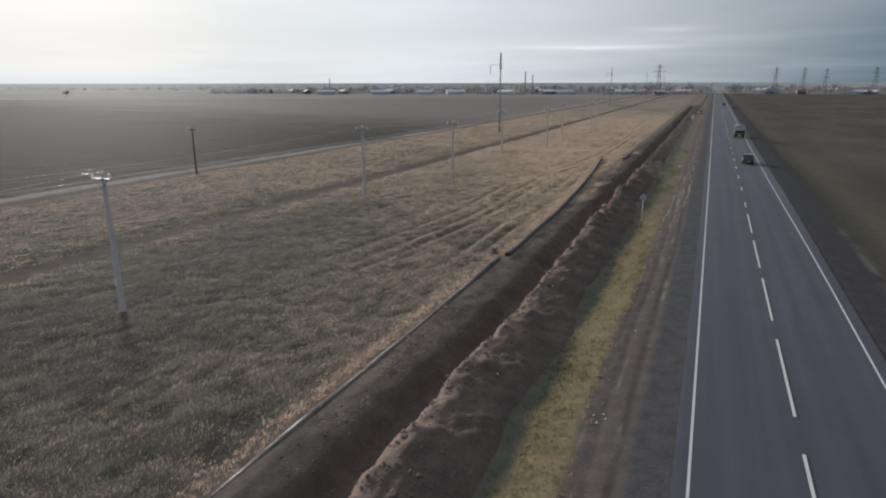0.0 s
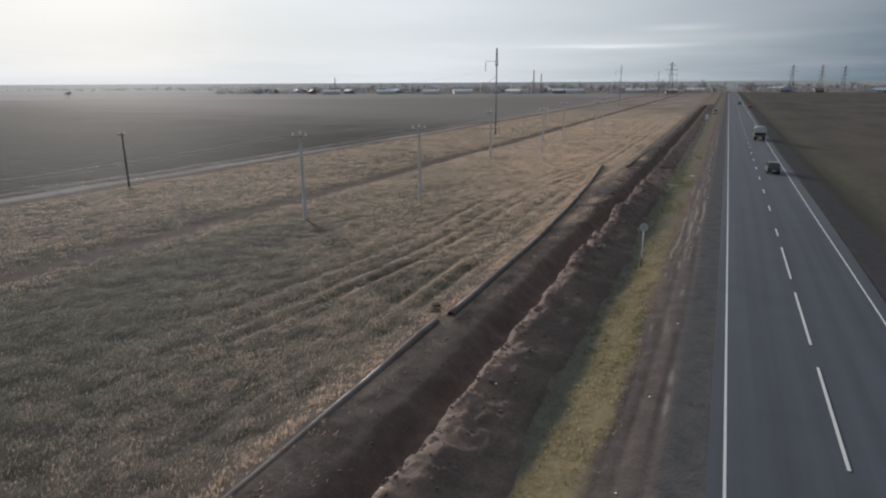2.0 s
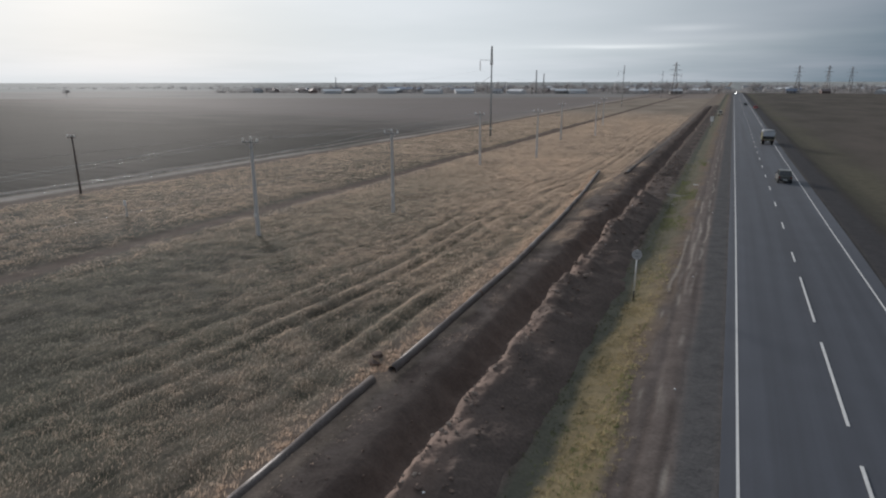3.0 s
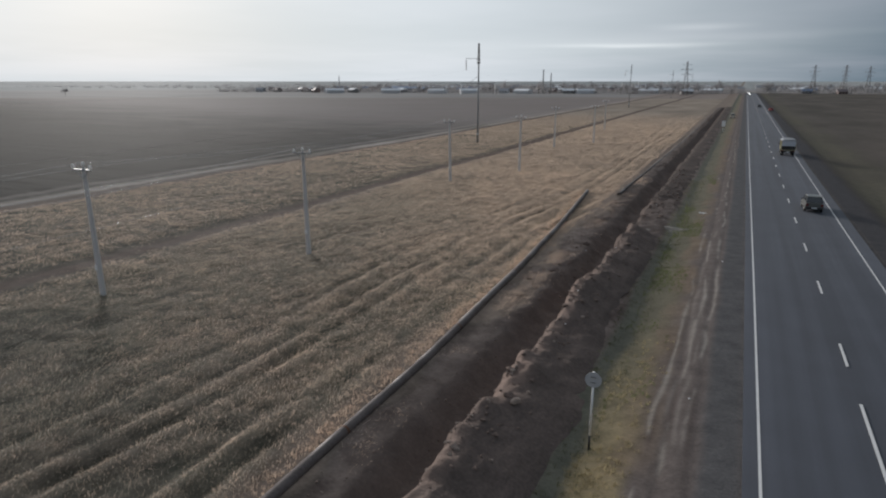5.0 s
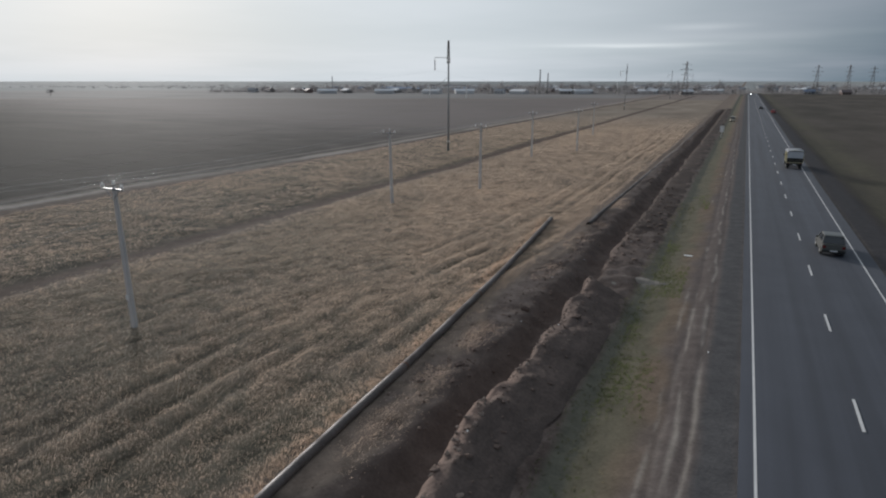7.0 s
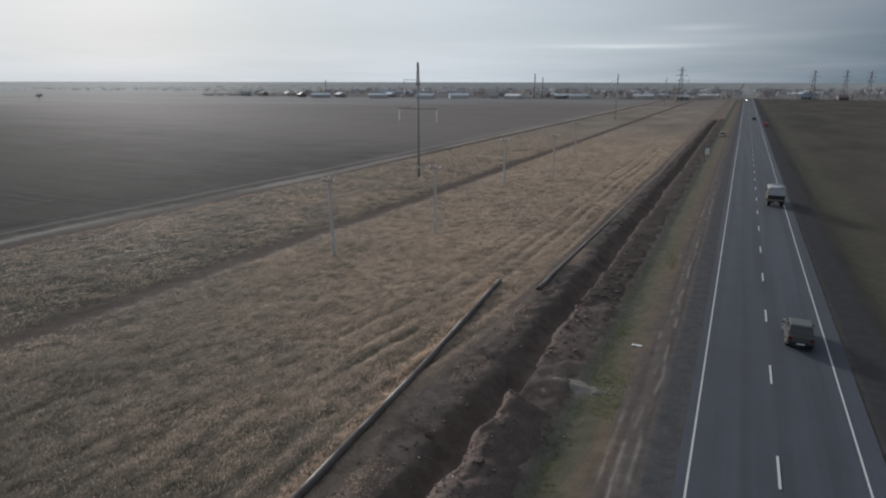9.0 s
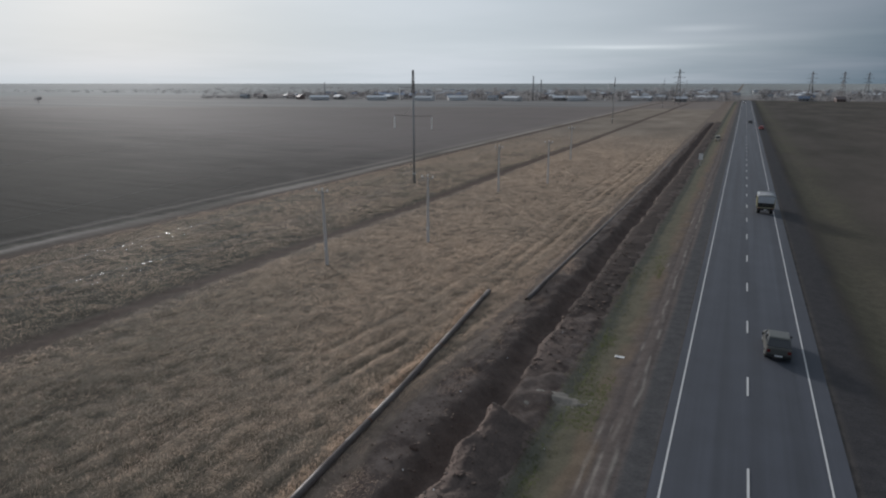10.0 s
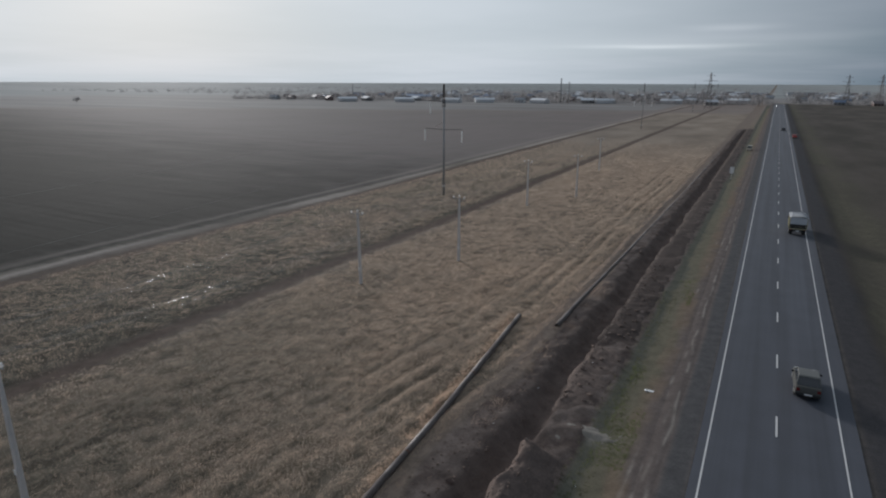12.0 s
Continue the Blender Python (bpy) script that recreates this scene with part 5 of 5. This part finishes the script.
x, y, r = scatter(-47, -15.5, 3, 158, 46.0, 301, lambda x, y: field_cover(x, y) * close_field(x, y))
# near and left stalks take the darker colour in place of dim light
tall_size, dull = r.uniform(0.07, 0.20, len(x)), 0.5 - 0.34 * step(42, 66, y) + 0.5 * green_turf(x, y) > r.uniform(0, 1, len(x))
stalks("field_grass", x[~dull], y[~dull], tall_size[~dull], 9, GRASS, (0.2, 0.4), 0.0115, 302, "thin dry tan steppe grass over green turf")
stalks("dimmed_field_grass", x[dull], y[dull], tall_size[dull], 7, GRASS_DULL, (0.25, 0.45), 0.0105, 303, "dull grey-green grass, darkened in colour as if in weak light")
x, y, r = scatter(-76, -15.5, 8, 350, 18.0, 311, lambda x, y: field_cover(x, y) * (1 - close_field(x, y)) * step(350, 190, y))
stalks("field_grass", x, y, r.uniform(0.08, 0.19, len(x)), 6, GRASS_FAR, (0.2, 0.4), 0.027, 312, "thin dry tan steppe grass over green turf")


def beside_pipe(x, y):
    p = np.where(y < 41, -15.35, np.interp(y, [41, 60, 78, 94, 107, 116], [-15.0, -15.2, -16.2, -17.3, -18.6, -19.4]))
    return np.exp(-((x - p + 0.75) / 0.42) ** 2) * np.clip(0.65 + fbm(x, y, 3, 3, 211), 0.1, 1) * (y < 116)


x, y, r = scatter(-21.5, -15, 3, 117, 60.0, 341, beside_pipe)
blades("pipe_grass", x, y, r.uniform(0.10, 0.24, len(x)), 7, GRASS, (0.3, 0.6), 0.018, 342, "taller ochre grass standing along the pipe")


def strip_cover(x, y):
    return step(-15.6, -15.0, x) * step(-12.9, -14.2, x) * np.clip(0.2 + 1.6 * fbm(x, y, 2.4, 3, 213), 0, 1) * (0.35 + 0.65 * step(50, 70, y))


x, y, r = scatter(-15.6, -12.9, 3, 135, 40.0, 351, strip_cover)
stalks("strip_grass", x, y, r.uniform(0.05, 0.13, len(x)), 7, GRASS, (0.9, 0.8), 0.012, 352, "pale straw trampled into the dug strip")


def verge_cover(x, y):
    return step(-6.5, -5.8, x + 0.75 * fbm(x, y, 2.5, 3, 61)) * step(-3.6, -4.6, x + 0.5 * fbm(x, y, 2.5, 3, 61)) * np.clip(0.6 + fbm(x, y, 1.5, 3, 205), 0.1, 1) * (1 - step(46, 74, y))


x, y, r = scatter(-7, -3, 6, 130, 40.0, 321, verge_cover)
blades("verge_grass", x, y, r.uniform(0.09, 0.20, len(x)), 7, GRASS_Y, (0.25, 0.3), 0.025, 322, "yellowing grass along the road verge")
x, y, r = scatter(-6.6, -4.2, 5, 135, 42.0, 361, lambda x, y: np.clip(2.3 * fbm(x, y * 0.5, 4, 3, 207), 0, 1) * (0.45 + 0.75 * step(30, 50, y)))
blades("verge_grass", x, y, r.uniform(0.07, 0.17, len(x)), 8, GRASS_C, (0.25, 0.3), 0.025, 362, "clumps of greenish yellow grass on the verge")
x, y, r = scatter(-7.6, -5.6, 6, 130, 14.0, 331, lambda x, y: np.clip(0.5 + fbm(x, y, 2, 3, 206), 0.1, 1))
GRASS_G = mat("green_grass", (0.21, 0.21, 0.135), 0.9, dark=(0.13, 0.13, 0.09), scale=0.3, amount=0.9, fine=3.0, spec=0.15, see_through=0.45)
blades("ditch_grass", x, y, r.uniform(0.1, 0.2, len(x)), 5, GRASS_G, (0.2, 0.3), 0.03, 332, "short green grass in the shallow ditch")


def clods(name, places, material, label, seed):
    """Rough lumps of earth, all in one mesh; places: x, y, z, radius."""
    r = np.random.default_rng(seed)
    ico = bmesh.new()
    bmesh.ops.create_icosphere(ico, subdivisions=1, radius=1.0)
    V = np.array([v.co[:] for v in ico.verts])
    ico.verts.index_update()
    F = np.array([[v.index for v in f.verts] for f in ico.faces])
    ico.free()
    n = len(places)
    P = V[None] * (1 + r.uniform(-0.35, 0.35, (n, len(V), 1))) * (places[:, 3][:, None, None] * r.uniform(0.6, 1.3, (n, 1, 3)))
    P[:, :, 2] *= 0.7
    P = P + places[:, None, :3]
    faces = (F[None] + (np.arange(n) * len(V))[:, None, None]).reshape(-1, 3)
    ob = sheet(name, P.reshape(-1, 3), faces, material, None, False)
    return tagged(ob, label, "earth clods", kind="stuff")


def spoil_places(n, x0, x1, y0, y1, r0, r1, seed, lift):
    r = np.random.default_rng(seed)
    x, y = r.uniform(x0, x1, n), r.uniform(y0, y1, n)
    rad = r0 + (r1 - r0) * r.uniform(0, 1, n) ** 3
    return np.stack([x, y, lift(x, y) + rad * 0.2, rad], 1)


clods("earth_clods", np.concatenate([spoil_places(1700, -14.6, -11.6, 3, 135, 0.015, 0.08, 401, ground_height), spoil_places(500, -13.8, -12.6, 135, 380, 0.08, 0.25, 402, ground_height)]), CRUMB, "brown lumps of dug earth along the trench", 403)
bank_clods = np.concatenate([spoil_places(900, -10.5, -8.4, 3, 92.5, 0.02, 0.10, 404, bank_height), spoil_places(160, -10.2, -7.5, 99.5, 140, 0.05, 0.22, 405, bank_height)])
clods("earth_clods", bank_clods, CRUMB, "brown lumps of earth on the spoil bank", 406)
edge_y = np.random.default_rng(407).uniform(3, 135, 760)
edge_y = edge_y[(edge_y < 93) | (edge_y > 99)]
edge_x = trench_x(edge_y) + 1.25 + np.random.default_rng(408).normal(0, 0.22, len(edge_y))
edge_r = 0.03 + 0.11 * np.random.default_rng(409).uniform(0, 1, len(edge_y)) ** 3
# pale clods, which also serve as highlights along the lip
clods("earth_clods", np.stack([edge_x, edge_y, bank_height(edge_x, edge_y) + 0.02, edge_r], 1), CLOD, "pale dry clods along the lip of the trench", 410)
clods("earth_clods", spoil_places(1100, -15.6, -12.0, 74, 122, 0.02, 0.11, 415, ground_height), CRUMB, "dark churned lumps of earth between pipe and trench", 416)
clods("earth_clods", spoil_places(260, -14.8, -13.2, 3, 135, 0.015, 0.06, 413, ground_height), CLOD, "pale dry crumbs of earth on the dug strip", 414)
tuss = [(-16.3, 41.6, 0.35), (-16.6, 42.4, 0.3), (-13.6, 78.5, 0.3), (-13.2, 88.0, 0.28)]
clods("earth_clods", np.array([(x, y, float(ground_height(np.array([x]), np.array([y]))[0]) + 0.05, q) for x, y, q in tuss]), SOIL, "dark sods of earth beside the pipe", 412)


def heap():
    """A low heap of pale sand between two spoil banks."""
    u, v = np.meshgrid(np.linspace(-1, 1, 22), np.linspace(-1, 1, 18))
    X, Y = -6.9 + 2.7 * u + 0.25 * v, 96.7 + 1.25 * v + 0.35 * u
    d = np.sqrt(u ** 2 + v ** 2)
    Z = base_height(X, Y) - 0.1 + 0.3 * step(0.95, 0.1, d + 0.9 * fbm(X, Y, 1.0, 4, 501)) + 0.1 * fbm(X, Y, 0.5, 3, 502) * (d < 0.9)
    ob = sheet("sand_mound", np.stack([X, Y, Z], -1).reshape(-1, 3), grid_faces(22, 18), mat("pale_sand", (0.33, 0.300, 0.262), 0.95, dark=(0.19, 0.168, 0.145), scale=1.5, fine=8, bump=0.4, spec=0.1))
    return tagged(ob, "low heap of pale sand beside the spoil bank", "sand heap")


heap()


# ---- litter ----
def board(length, width, label):
    ob_bm = bmesh.new()
    box(ob_bm, (length, width, 0.05), (0, 0, 0.025), 0.01)
    box(ob_bm, (0.06, width * 0.9, 0.04), (-length * 0.3, 0, 0.06))
    return tagged(part("board", ob_bm, WHITE), label, "board")


def on_ground(x, y):
    return float(ground_height(np.array([x]), np.array([y]))[0])


board(0.7, 0.26, "short white board lying on the verge").matrix_basis = pose(-4.55, 104.2, on_ground(-4.55, 104.2) + 0.02, 0, 0, 4)


def scrap(seed):
    """A crumpled white bag or scrap."""
    r = random.Random(seed)
    bm = bmesh.new()
    bmesh.ops.create_icosphere(bm, subdivisions=2, radius=0.045)
    for v in bm.verts:
        v.co *= 1 + r.uniform(-0.35, 0.35)
        v.co.z *= 0.5
    return tagged(part("litter_scrap", bm, WHITE), "crumpled white scrap of litter on the ground", "litter", "litter by the road")


scraps = [scrap(1), scrap(2)]
SCRAPS = [(-3.6, 17.5), (-3.3, 17.9), (-3.45, 18.3), (-3.8, 18.0), (-3.2, 28.0), (-2.9, 35.0), (-2.6, 61.0), (-2.4, 44.0), (-9.2, 33.0), (-9.8, 24.0), (-8.6, 19.5), (-9.9, 71.0), (-9.5, 66.5), (-9.9, 84.0), (-12.8, 86.0), (-13.4, 95.0), (-12.6, 102.0), (-9.6, 107.0), (-6.4, 91.0), (-2.0, 84.0)]
for k, (x, y) in enumerate(SCRAPS):
    z = float(bank_height(np.array([x]), np.array([y]))[0]) + 0.1 if -10.3 < x < -7.5 else on_ground(x, y) + 0.03
    m = pose(x, y, z, 0, 0, 50 * k)
    if k < 2:
        scraps[k].matrix_basis = m
    else:
        copy_thing(scraps[k % 2], m)


def stake():
    ob = new("marker_stake")
    bm = bmesh.new()
    box(bm, (0.12, 0.12, 1.6), (0, 0, 0.7), 0.02)
    part("post", bm, CONCRETE, ob)
    bm = bmesh.new()
    box(bm, (0.42, 0.04, 0.55), (0, -0.08, 1.45), 0.01)
    part("plate", bm, WHITE, ob, "small white plate")
    return tagged(ob, "white marker stake standing in the dry grass", "marker stake")


stake().matrix_basis = pose(-58.3, 61, on_ground(-58.3, 61))
